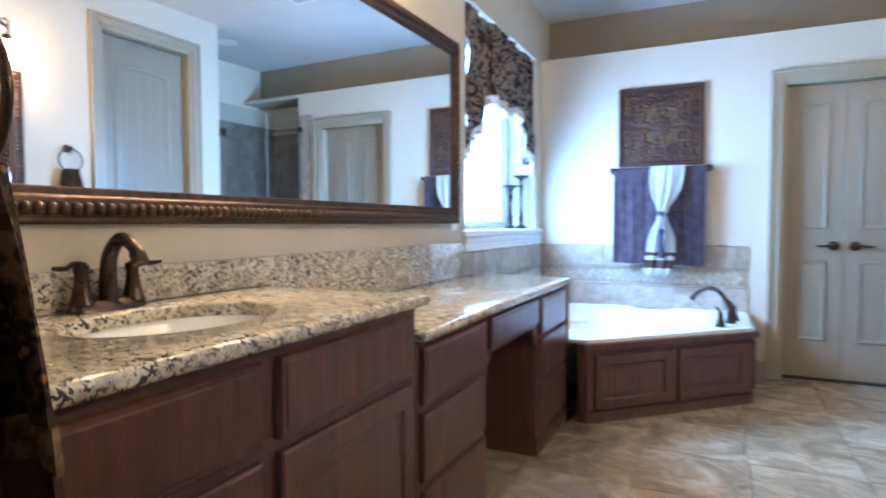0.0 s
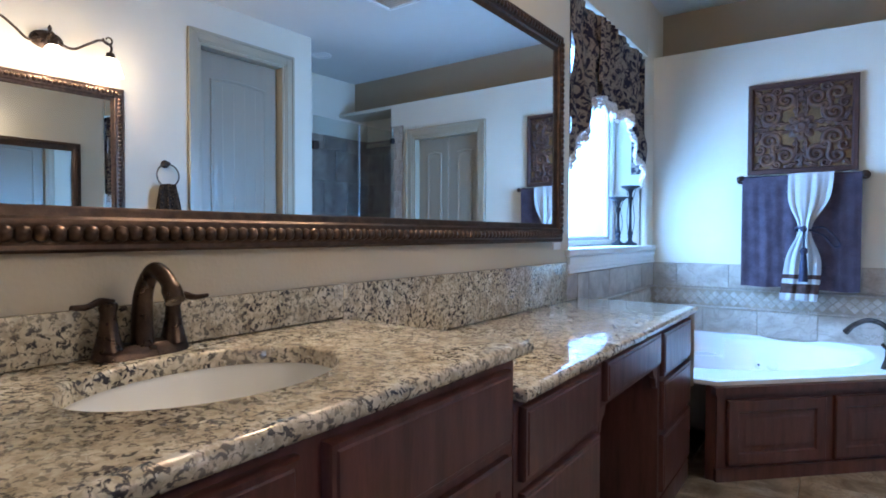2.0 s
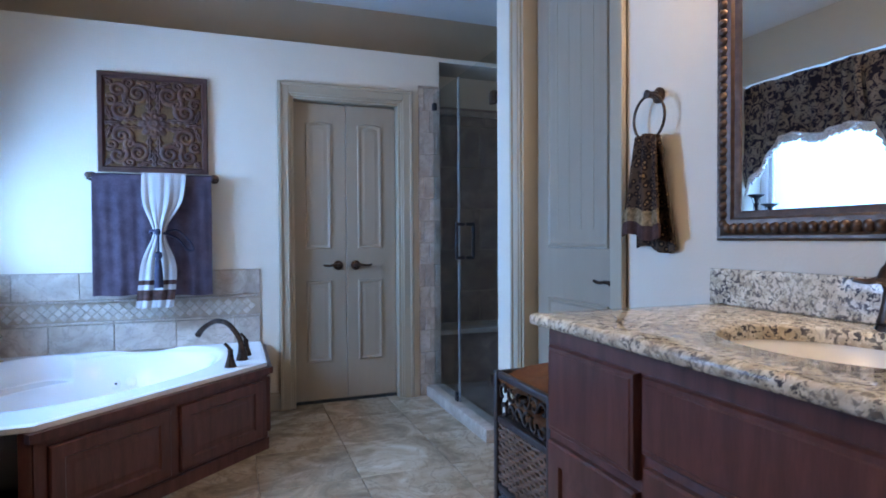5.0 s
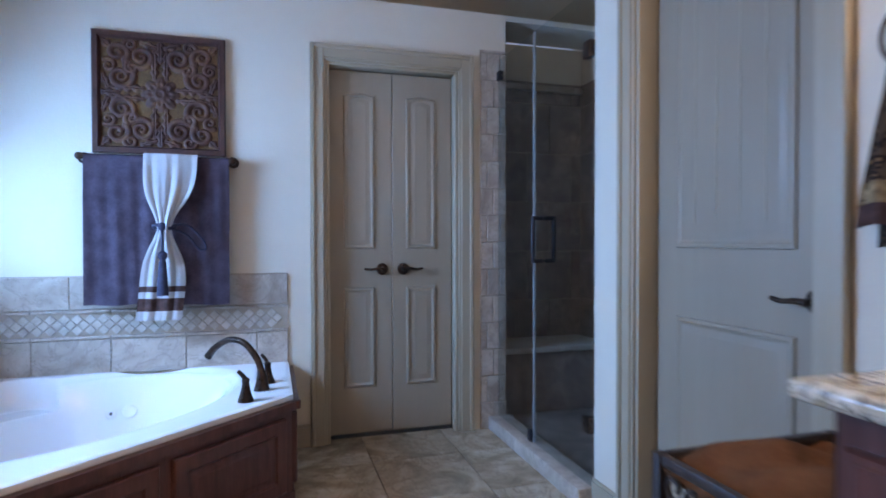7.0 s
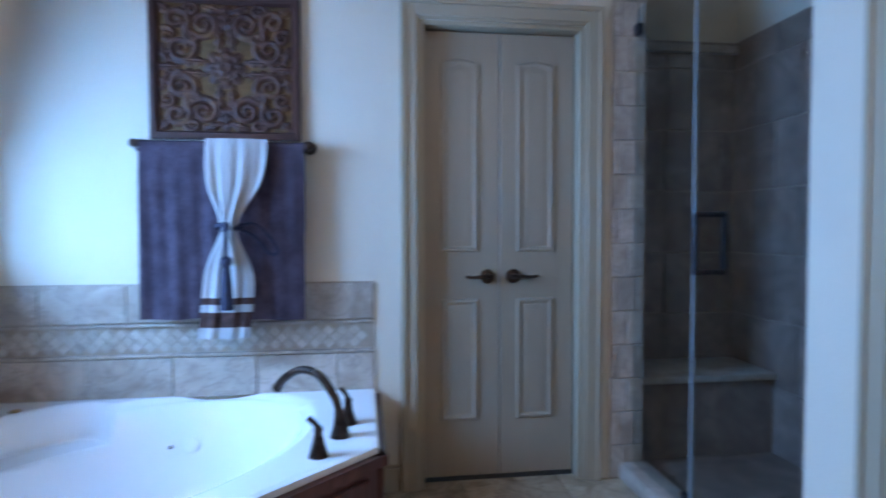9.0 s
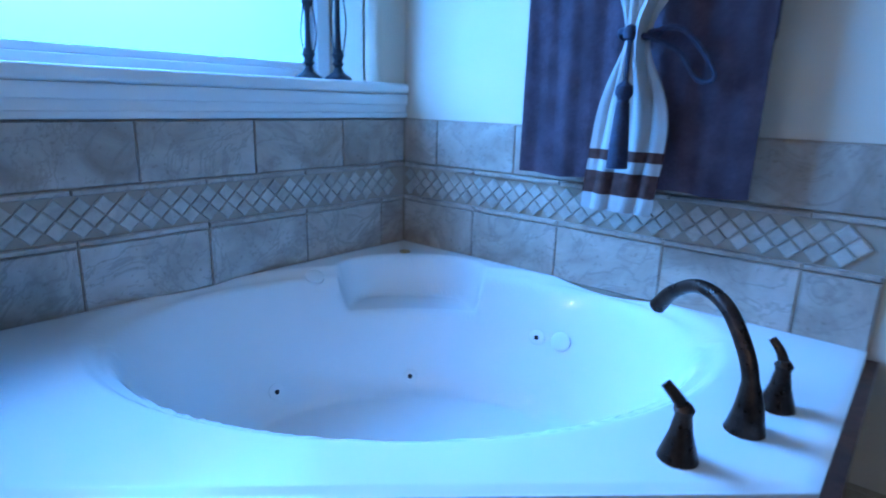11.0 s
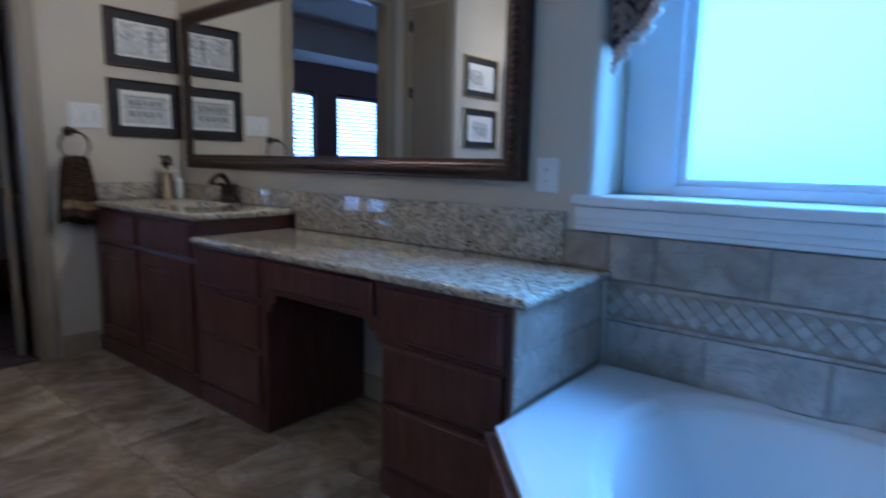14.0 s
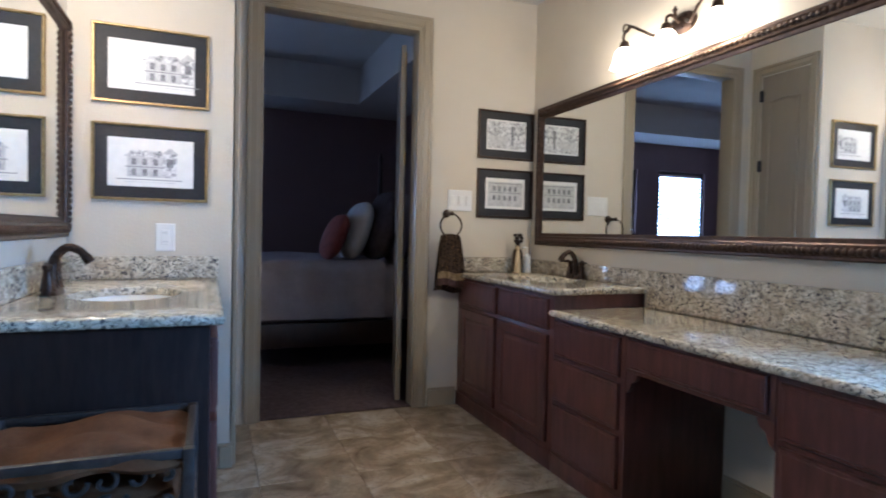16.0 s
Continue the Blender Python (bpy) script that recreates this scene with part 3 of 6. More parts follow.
def valance():
    y0, y1, top = 3.225, 4.555, 2.30
    XV = XL - 0.105      # hung inside the recess
    ob = thing("window_valance", (XV + 0.05, 3.83, top), "dark floral swag valance with beaded fringe on a rod", "valance")
    def low(s):
        e = abs(2 * s - 1)
        return 1.86 + 0.02 * math.cos(s * math.pi * 6) - 0.40 * max(0.0, (e - 0.58) / 0.42) ** 0.9
    def cloth(u, v):
        y = y0 + (y1 - y0) * u
        z = top + 0.03 - (top + 0.03 - low(u)) * v
        wave = 0.018 * math.sin(u * 62) * (0.4 + 0.6 * v) + 0.014 * math.sin(u * 23 + v * 5)
        swag = 0.012 * math.sin(v * 14 + 6 * abs(u - 0.5))
        return (XV + 0.075 + wave + swag + 0.02 * v, y, z)
    c = part("swag", sheet(cloth, 110, 26, 0.004), DAMASK, ob, "dark brown and plum floral cloth", 80)
    def jabot(yc, w):
        def f(u, v):
            z = top + 0.01 - (0.46 - 0.10 * abs(2 * u - 1)) * v
            return (XV + 0.115 + 0.016 * math.sin(u * 20), yc + w * (u - 0.5) * (0.8 + 0.3 * v), z - 0.02 * math.sin(u * 9) * v)
        return sheet(f, 24, 14, 0.004)
    part("jabot", jabot(3.72, 0.30), DAMASK, ob, "centre fold of floral cloth", 80)
    for yy in (y0, y1):
        part("side_return", sheet(lambda u, v, yy=yy: (XV + 0.002 + 0.088 * u, yy + 0.004 * math.sin(v * 12), top + 0.02 - 0.80 * v), 6, 20, 0.004), DAMASK, ob, "", 80)
    fr = bmesh.new()
    n = 112
    for i in range(n):
        u = (i + 0.5) / n
        x, y, z = cloth(u, 1.0)
        ln = 0.035 + 0.012 * math.sin(i * 2.1)
        lathe([(0.004, 0.004), (0.010, -0.008), (0.005, -0.016), (0.013, -0.026), (0.005, -ln), (0.015, -ln - 0.014), (0.003, -ln - 0.032)], (x, y, z + 0.004), 6, fr)
    part("bead_fringe", fr, BEAD, ob, "pale beaded tassel fringe")
    part("rod", tube([(XV + 0.06, y0 - 0.01, top), (XV + 0.06, y1 + 0.01, top)], 0.014, 14), IRON, ob, "black curtain rod")
    for y, s in ((y0 + 0.045, -1), (y1 - 0.045, 1)):
        part("finial", tube([(XV + 0.06, y, top), (XV + 0.06, y + s * 0.01, top), (XV + 0.06, y + s * 0.03, top), (XV + 0.06, y + s * 0.05, top), (XV + 0.06, y + s * 0.06, top)], [0.016, 0.022, 0.028, 0.020, 0.004], 14), IRON, ob)
        part("bracket", box(XV + 0.05, XV + 0.07, y + s * 0.05, y + s * 0.068, top - 0.02, top + 0.02, 0.002), IRON, ob)


valance()


def candle_holder(place, h):
    ob = thing("candle_holder", place, "black turned iron pillar candle holder on the sill", "candle holder", "candle holders on the sill")
    prof = [(0.046, 0), (0.048, 0.006), (0.044, 0.012), (0.030, 0.020), (0.018, 0.030), (0.012, 0.045), (0.020, 0.055), (0.014, 0.066), (0.022, 0.085), (0.012, 0.105), (0.009, 0.16), (0.0085, h * 0.62),
            (0.012, h - 0.10), (0.020, h - 0.085), (0.010, h - 0.07), (0.016, h - 0.04), (0.030, h - 0.02)]
    part("stem", lathe(prof, place, 20), IRON, ob)
    x, y, z = place
    for k in range(3):
        a = 0.6 + k * 2.094
        c_, s_ = math.cos(a), math.sin(a)
        part("wire", tube(bend([(x + 0.015 * c_, y + 0.015 * s_, z + 0.075), (x + 0.030 * c_, y + 0.030 * s_, z + h * 0.45), (x + 0.018 * c_, y + 0.018 * s_, z + h * 0.75), (x + 0.040 * c_, y + 0.040 * s_, z + h - 0.014)], 5), 0.0025, 6), IRON, ob)
    part("drip_plate", lathe([(0.028, h - 0.026), (0.050, h - 0.016), (0.066, h - 0.004), (0.064, h), (0.050, h - 0.008), (0.0, h - 0.008)], place, 22, None, False), IRON, ob)


candle_holder((-1.33, 4.42, 1.021), 0.335)
candle_holder((-1.27, 4.50, 1.021), 0.415)


# ---- vanities ----
def counter_top(x0, x1, y0, y1, top, thick, hole=None, r=0.014):
    """A stone slab with rounded edges, and an oval cut-out for a sink if hole (cx, cy, rx, ry) is given."""
    n = 24
    def rim(i, z):
        a, b, c, d = x0 + i, x1 - i, y0 + i, y1 - i
        pts = []
        for (px, py), (qx, qy) in (((a, c), (b, c)), ((b, c), (b, d)), ((b, d), (a, d)), ((a, d), (a, c))):
            pts += [(px + (qx - px) * k / n, py + (qy - py) * k / n, z) for k in range(n)]
        return pts
    outer = [rim(r * (1 - math.sin(k * math.pi / 12)), top - r * (1 - math.cos(k * math.pi / 12))) for k in range(0, 7)]
    outer += [rim(0, top - thick + r)] + [rim(r * (1 - math.cos(k * math.pi / 12)), top - thick + r * (1 - math.sin(k * math.pi / 12))) for k in range(1, 7)]
    if not hole:
        return rings_mesh(outer)
    cx, cy, rx, ry = hole
    def oval(s, z, shrink=0.0):
        out = []
        for px, py, _ in rim(0, 0):
            a = math.atan2((py - cy) / ry, (px - cx) / rx)
            out.append((cx + (rx - shrink) * math.cos(a), cy + (ry - shrink) * math.sin(a), z))
        return out
    inner_top = [oval(1, top - thick, 0.0), oval(1, top - 0.006), oval(1, top - 0.002, -0.002), oval(1, top, -0.006)]
    rings = inner_top + outer + [oval(1, top - thick, 0.0)]
    return rings_mesh(rings, True, False, False)


def bowl(cx, cy, rx, ry, top):
    segs = 48
    rings = []
    for s, d in ((1.10, 0.0), (1.02, 0.0), (0.985, 0.012), (0.93, 0.055), (0.82, 0.10), (0.62, 0.130), (0.35, 0.143), (0.10, 0.147)):
        rings.append([(cx + rx * s * math.cos(2 * math.pi * i / segs), cy + ry * s * math.sin(2 * math.pi * i / segs), top - d) for i in range(segs)])
    return rings_mesh(rings, True, False, True)


def basin_faucet(place, out):
    """A bronze centre-set basin faucet: base, arched spout and two levers; out is the way from the wall (+1 or -1 along x)."""
    x, y, z = place
    ob = thing("basin_faucet", place, "oil-rubbed bronze two-lever faucet behind the basin", "faucet", "basin faucets")
    b = bmesh.new()
    rings = []
    for h, inset in ((0.0, 0.0), (0.008, 0.002), (0.018, 0.008), (0.024, 0.014)):
        pts = []
        for i in range(40):
            a = 2 * math.pi * i / 40
            pts.append((x + (0.028 - inset) * math.copysign(abs(math.sin(a)) ** 0.7, math.sin(a)), y + (0.088 - inset) * math.copysign(abs(math.cos(a)) ** 0.55, math.cos(a)), z + h + 0.006 * abs(math.cos(a)) ** 4))
        rings.append(pts)
    rings_mesh(rings, True, True, True, b)
    part("base", b, BRONZE, ob)
    path = bend([(x, y, z + 0.018), (x, y, z + 0.075), (x + out * 0.010, y, z + 0.125), (x + out * 0.045, y, z + 0.160), (x + out * 0.085, y, z + 0.145), (x + out * 0.112, y, z + 0.108)], 7)
    rad = [0.021 - 0.007 * math.sin(min(1, i / 30) * math.pi / 2) + (0.003 if i > len(path) - 6 else 0) for i in range(len(path))]
    part("spout", tube(path, rad, 18), BRONZE, ob)
    for s in (-1, 1):
        hy = y + s * 0.060
        h = part("handle_post", lathe([(0.026, 0.018), (0.022, 0.03), (0.016, 0.06), (0.0135, 0.085), (0.016, 0.092), (0.0155, 0.102), (0.008, 0.106)], (x, hy, z), 18), BRONZE, ob)
        arm = bend([(x, hy - s * 0.004, z + 0.100), (x + out * 0.004, hy + s * 0.018, z + 0.106), (x + out * 0.010, hy + s * 0.040, z + 0.100), (x + out * 0.014, hy + s * 0.066, z + 0.102)], 6)
        part("lever", tube(arm, [0.0125 - 0.0004 * i for i in range(len(arm))], 14, None, 0.6), BRONZE, h)
    return ob


def vanity_cabinet(name, label, x_back, x_front, y0, y1, z1, fronts, mat=CHERRY):
    """A base cabinet along a side wall with raised fronts: rows (y, width, z, height, profile, part name)."""
    s = 1 if x_front > x_back else -1
    ob = thing(name, ((x_back + x_front) / 2, (y0 + y1) / 2, FZ), label, "vanity cabinet", "vanity cabinets")
    a, b = sorted((x_back, x_front))
    if name == "sink_cabinet":
        zb = z1 - 0.17
        part("body", box(a, b, y0, y1, FZ, zb, 0.003), mat, ob)
        for ya, yb in ((y0, y0 + 0.018), (y1 - 0.018, y1)):
            part("end_panel", box(a, b, ya, yb, zb + 0.0005, z1), mat, ob)
        for xa, xb in ((a, a + 0.018), (b - 0.018, b)):
            part("top_rail", box(xa, xb, y0 + 0.0185, y1 - 0.0185, zb + 0.0005, z1), mat, ob)
    else:
        part("body", box(a, b, y0, y1, FZ, z1, 0.003), mat, ob)
    if s > 0:
        part("toe_board", box(b - 0.002, b + 0.006, y0, y1, FZ, 0.06, 0.002), mat, ob)
    else:
        part("toe_board", box(a - 0.006, a + 0.002, y0, y1, FZ, 0.06, 0.002), mat, ob)
    for fy, fw, fz, fh, prof, nm in fronts:
        if s > 0:
            bm = raised((x_front + 0.001, fy, fz), (0, 1, 0), (0, 0, 1), fw, fh, prof)
        else:
            bm = raised((x_front - 0.001, fy + fw, fz), (0, -1, 0), (0, 0, 1), fw, fh, prof)
        part(nm, bm, CHERRY, ob)
    return ob


XF = -0.625   # front of the west cabinets
vanity_cabinet("sink_cabinet", "cherry-stained sink vanity cabinet with two drawers over two doors", XL + 0.002, XF, YD + 0.003, 1.52, SINK_Z - 0.032,
               [(0.445, 0.475, 0.66, 0.155, SLAB, "false_front"), (0.968, 0.515, 0.66, 0.155, SLAB, "drawer_front"),
                (0.445, 0.475, 0.10, 0.535, PANEL, "cabinet_door"), (0.968, 0.515, 0.10, 0.535, PANEL, "cabinet_door")])
vanity_cabinet("drawer_cabinet", "cherry-stained three-drawer cabinet under the makeup counter", XL + 0.002, XF, 1.523, 2.05, LOW_Z - 0.032,
               [(1.545, 0.475, 0.555, 0.165, SLAB, "drawer_front"), (1.545, 0.475, 0.335, 0.195, SLAB, "drawer_front"), (1.545, 0.475, 0.09, 0.22, SLAB, "drawer_front")], mat=CHERRY)
vanity_cabinet("drawer_cabinet", "cherry-stained three-drawer cabinet beside the tub", XL + 0.002, XF, 2.715, 3.245, LOW_Z - 0.032,
               [(2.737, 0.475, 0.545, 0.170, SLAB, "drawer_front"), (2.737, 0.475, 0.335, 0.190, SLAB, "drawer_front"), (2.737, 0.475, 0.09, 0.225, SLAB, "drawer_front")])
ob = thing("knee_drawer", (XF - 0.2, 2.38, 0.6), "cherry-stained apron drawer over the knee space", "drawer")
part("body", box(XL + 0.03, XF, 2.052, 2.713, 0.585, LOW_Z - 0.032, 0.002), CHERRY, ob)
part("drawer_front", raised((XF + 0.001, 2.075, 0.605), (0, 1, 0), (0, 0, 1), 0.615, 0.118, SLAB), CHERRY, ob)
for y, s in ((2.053, 1), (2.712, -1)):
    pts = [(XF - 0.02, y, 0.585), (XF - 0.02, y, 0.50), (XF - 0.02, y + s * 0.02, 0.515), (XF - 0.02, y + s * 0.03, 0.545), (XF - 0.02, y + s * 0.055, 0.56), (XF - 0.02, y + s * 0.065, 0.585)]
    part("scroll_bracket", rings_mesh([pts, [(px + 0.019, py, pz) for px, py, pz in pts]]), CHERRY, ob)

WSINK = (-0.895, 0.99, 0.165, 0.228)
bm = counter_top(XL + 0.002, -0.592, YD + 0.002, 1.552, SINK_Z, 0.032, WSINK)
single("granite_counter", bm, GRANITE, "speckled cream and black granite sink counter", "countertop", group="granite counters", place=(XL, 1.0, SINK_Z - 0.03))
bm = counter_top(XL + 0.002, -0.592, 1.522, 3.284, LOW_Z, 0.032)
single("granite_counter", bm, GRANITE, "speckled granite makeup counter, lower than the sink counter", "countertop", group="granite counters", place=(XL, 2.4, LOW_Z - 0.03))
bm = box(XL + 0.001, XL + 0.024, YD + 0.003, 1.552, SINK_Z + 0.001, 0.958, 0.003)
bm = box(XL + 0.001, XL + 0.024, 1.5525, 3.10, LOW_Z + 0.001, 0.958, 0.003, bm)
single("granite_backsplash", bm, GRANITE, "speckled granite backsplash along the mirror wall", "backsplash", place=(XL, 2.0, LOW_Z))
single("granite_side_splash", box(XL + 0.025, -0.60, YD + 0.001, YD + 0.022, SINK_Z + 0.001, 0.968, 0.003), GRANITE, "short speckled granite side splash", "backsplash", place=(XL, YD, SINK_Z))
single("sink_basin", bowl(*WSINK, SINK_Z - 0.0325), CHINA, "white undermount oval sink basin", "sink", group="sink basins", place=(WSINK[0], WSINK[1], SINK_Z - 0.18))
basin_faucet((-1.118, 0.988, SINK_Z), 1)

EAST_Z = 0.890
EF = 0.935   # front of the east cabinet
vanity_cabinet("sink_cabinet", "cherry-stained sink vanity cabinet with dark end panel", XR - 0.002, EF, YP + 0.003, 2.165, EAST_Z - 0.032,
               [(1.81, 0.335, 0.60, 0.215, SLAB, "drawer_front"), (1.81, 0.335, 0.10, 0.475, PANEL, "cabinet_door"), (1.02, 0.77, 0.66, 0.155, SLAB, "false_front"),
                (1.02, 0.375, 0.10, 0.535, PANEL, "cabinet_door"), (1.41, 0.375, 0.10, 0.535, PANEL, "cabinet_door")])
# end panel in a much darker colour than the cherry fronts
part("end_panel", box(EF + 0.002, XR - 0.004, 2.1655, 2.171, FZ, EAST_Z - 0.034, 0.001), CHERRY_DARK, bpy.data.objects["sink_cabinet.001"], "near-black end panel")
ESINK = (1.21, 1.60, 0.175, 0.235)
single("granite_counter", counter_top(0.898, XR - 0.002, YP + 0.002, 2.205, EAST_Z, 0.032, ESINK), GRANITE, "speckled cream and black granite sink counter", "countertop", group="granite counters", place=(XR, 1.6, EAST_Z - 0.03))
single("granite_backsplash", box(XR - 0.024, XR - 0.001, YP + 0.024, 2.20, EAST_Z + 0.001, 0.994, 0.003), GRANITE, "speckled granite backsplash under the mirror", "backsplash", place=(XR, 1.6, EAST_Z))
single("granite_side_splash", box(0.90, XR - 0.001, YP + 0.001, YP + 0.023, EAST_Z + 0.001, 0.994, 0.003), GRANITE, "speckled granite side splash under the prints", "backsplash", place=(XR, YP, EAST_Z))
single("sink_basin", bowl(*ESINK, EAST_Z - 0.0325), CHINA, "white undermount oval sink basin", "sink", group="sink basins", place=(ESINK[0], ESINK[1], EAST_Z - 0.18))
basin_faucet((1.435, 1.60, EAST_Z), -1)


# ---- mirrors ----
def wall_mirror(x, out, y0, y1, z0, z1, label, turn=0.0):
    """A framed mirror on a side wall: moulded frame with a ring of turned beads, and the silvered glass."""
    ob = thing("framed_mirror", (x, (y0 + y1) / 2, z0), label, "mirror", "framed mirrors")
    w = 0.082
    steps = [(0.0, -0.048 if turn else 0.001), (0.0, 0.016), (0.006, 0.022), (0.014, 0.020), (0.020, 0.024), (0.044, 0.030), (0.058, 0.026), (0.064, 0.018), (0.076, 0.014), (w, 0.010), (w, 0.006)]
    rings = [[(x + out * k, a, b) for a, b in ((y0 + i, z0 + i), (y1 - i, z0 + i), (y1 - i, z1 - i), (y0 + i, z1 - i))] for i, k in steps]
    part("frame", rings_mesh(rings, True, False, False), FRAMEBRONZE, ob, "dark bronze moulded frame", 30)
    bm = bmesh.new()
    def bead(cy, cz, along):
        r0, half = 0.0165, 0.0125
        rings = []
        for t, rr in ((-1, 0.35), (-0.75, 0.8), (0, 1.0), (0.75, 0.8), (1, 0.35)):
            ring = []
            for k in range(8):
                a = 2 * math.pi * k / 8
                d, e = rr * r0 * math.cos(a) * 0.8, rr * r0 * math.sin(a)
                ring.append((x + out * (0.026 + d), cy + t * half, cz + e) if along == "y" else (x + out * (0.026 + d), cy + e, cz + t * half))
            rings.append(ring)
        rings_mesh(rings, True, True, True, bm)
    c = 0.034
    n = int((y1 - y0 - 2 * c) / 0.0255)
    for i in range(n):
        yy = y0 + c + (i + 0.5) * (y1 - y0 - 2 * c) / n
        bead(yy, z0 + c, "y")
        bead(yy, z1 - c, "y")
    n = int((z1 - z0 - 2 * c) / 0.0255)
    for i in range(n):
        zz = z0 + c + (i + 0.5) * (z1 - z0 - 2 * c) / n
        bead(y0 + c, zz, "z")
        bead(y1 - c, zz, "z")
    part("beaded_trim", bm, FRAMEBRONZE, ob, "row of turned bronze beads", 60)
    p, q = sorted((x + out * 0.004, x + out * 0.010))
    part("mirror_glass", box(p, q, y0 + w - 0.004, y1 - w + 0.004, z0 + w - 0.004, z1 - w + 0.004), MIRROR, ob, "silvered mirror glass", None)
    ob.rotation_euler[2] = radians(turn)
    ob.location[0] += abs(math.sin(radians(turn))) * (y1 - y0) / 2


wall_mirror(XL, 1, YD + 0.075, 2.935, 1.060, 2.00, "wide bronze-framed mirror over the granite counters", -1.1)
wall_mirror(XR, -1, YP + 0.05, 2.18, 1.075, 2.00, "bronze-framed mirror over the single vanity")


def vanity_light(x, out, yc, z):
    """A scrolled bronze bar with three bell shades, lit."""
    ob = thing("vanity_light", (x, yc, z), "bronze scroll vanity light with three lit bell shades", "wall lamp", "vanity lights")
    b = bmesh.new()
    rings = []
    for k, s in ((0.0, 1.0), (0.012, 1.0), (0.022, 0.75), (0.028, 0.4)):
        rings.append([(x + out * (0.001 + k), yc + 0.085 * s * math.cos(a), z + 0.052 * s * math.sin(a)) for a in (2 * math.pi * i / 28 for i in range(28))])
    part("back_plate", rings_mesh(rings, True, True, True, b), BRONZE, ob)
    for s in (-1, 1):
        arm = bend([(x + out * 0.03, yc + s * 0.04, z), (x + out * 0.07, yc + s * 0.11, z - 0.035), (x + out * 0.10, yc + s * 0.18, z + 0.005), (x + out * 0.11, yc + s * 0.25, z + 0.045),
                    (x + out * 0.11, yc + s * 0.305, z + 0.02), (x + out * 0.11, yc + s * 0.30, z - 0.02)], 7)
        part("arm", tube(arm, 0.0075, 10), BRONZE, ob)
        curl = [(x + out * 0.11, yc + s * (0.29 + 0.030 * (1 - t * 0.6) * math.cos(3 + 6.5 * t)), z + 0.055 + 0.030 * (1 - t * 0.6) * math.sin(3 + 6.5 * t)) for t in (i / 24 for i in range(25))]
        part("scroll", tube(curl, [0.007 - 0.00015 * i for i in range(25)], 8), BRONZE, ob)
    part("arm", tube(bend([(x + out * 0.03, yc, z), (x + out * 0.08, yc, z + 0.025), (x + out * 0.11, yc, z + 0.01), (x + out * 0.11, yc, z - 0.02)], 6), 0.0075, 10), BRONZE, ob)
    part("scroll", lathe([(0.004, 0), (0.012, 0.01), (0.007, 0.02), (0.013, 0.035), (0.002, 0.055)], (x + out * 0.06, yc, z + 0.02), 12), BRONZE, ob)
    for dy in (-0.30, 0.0, 0.30):
        c = (x + out * 0.11, yc + dy, z - 0.02)
        part("lamp_cap", lathe([(0.008, 0.004), (0.022, 0.0), (0.026, -0.022), (0.030, -0.032)], c, 16), BRONZE, ob)
        sh = part("shade", lathe([(0.027, -0.030), (0.040, -0.045), (0.052, -0.075), (0.056, -0.105), (0.070, -0.135), (0.067, -0.134), (0.053, -0.104), (0.048, -0.074), (0.036, -0.047), (0.024, -0.033)], c, 24, None, False), SHADE, ob, "lit frosted bell shade")
        sh.visible_shadow = False
        lamp = bpy.data.lights.new("bulb", "POINT")
        lamp.energy, lamp.color, lamp.shadow_soft_size = BULB_WATTS, BULB, 0.04
        new("bulb", lamp).location = (c[0], c[1], c[2] - 0.09)


vanity_light(XL, 1, 1.73, 2.17)
vanity_light(XR, -1, 1.76, 2.20)


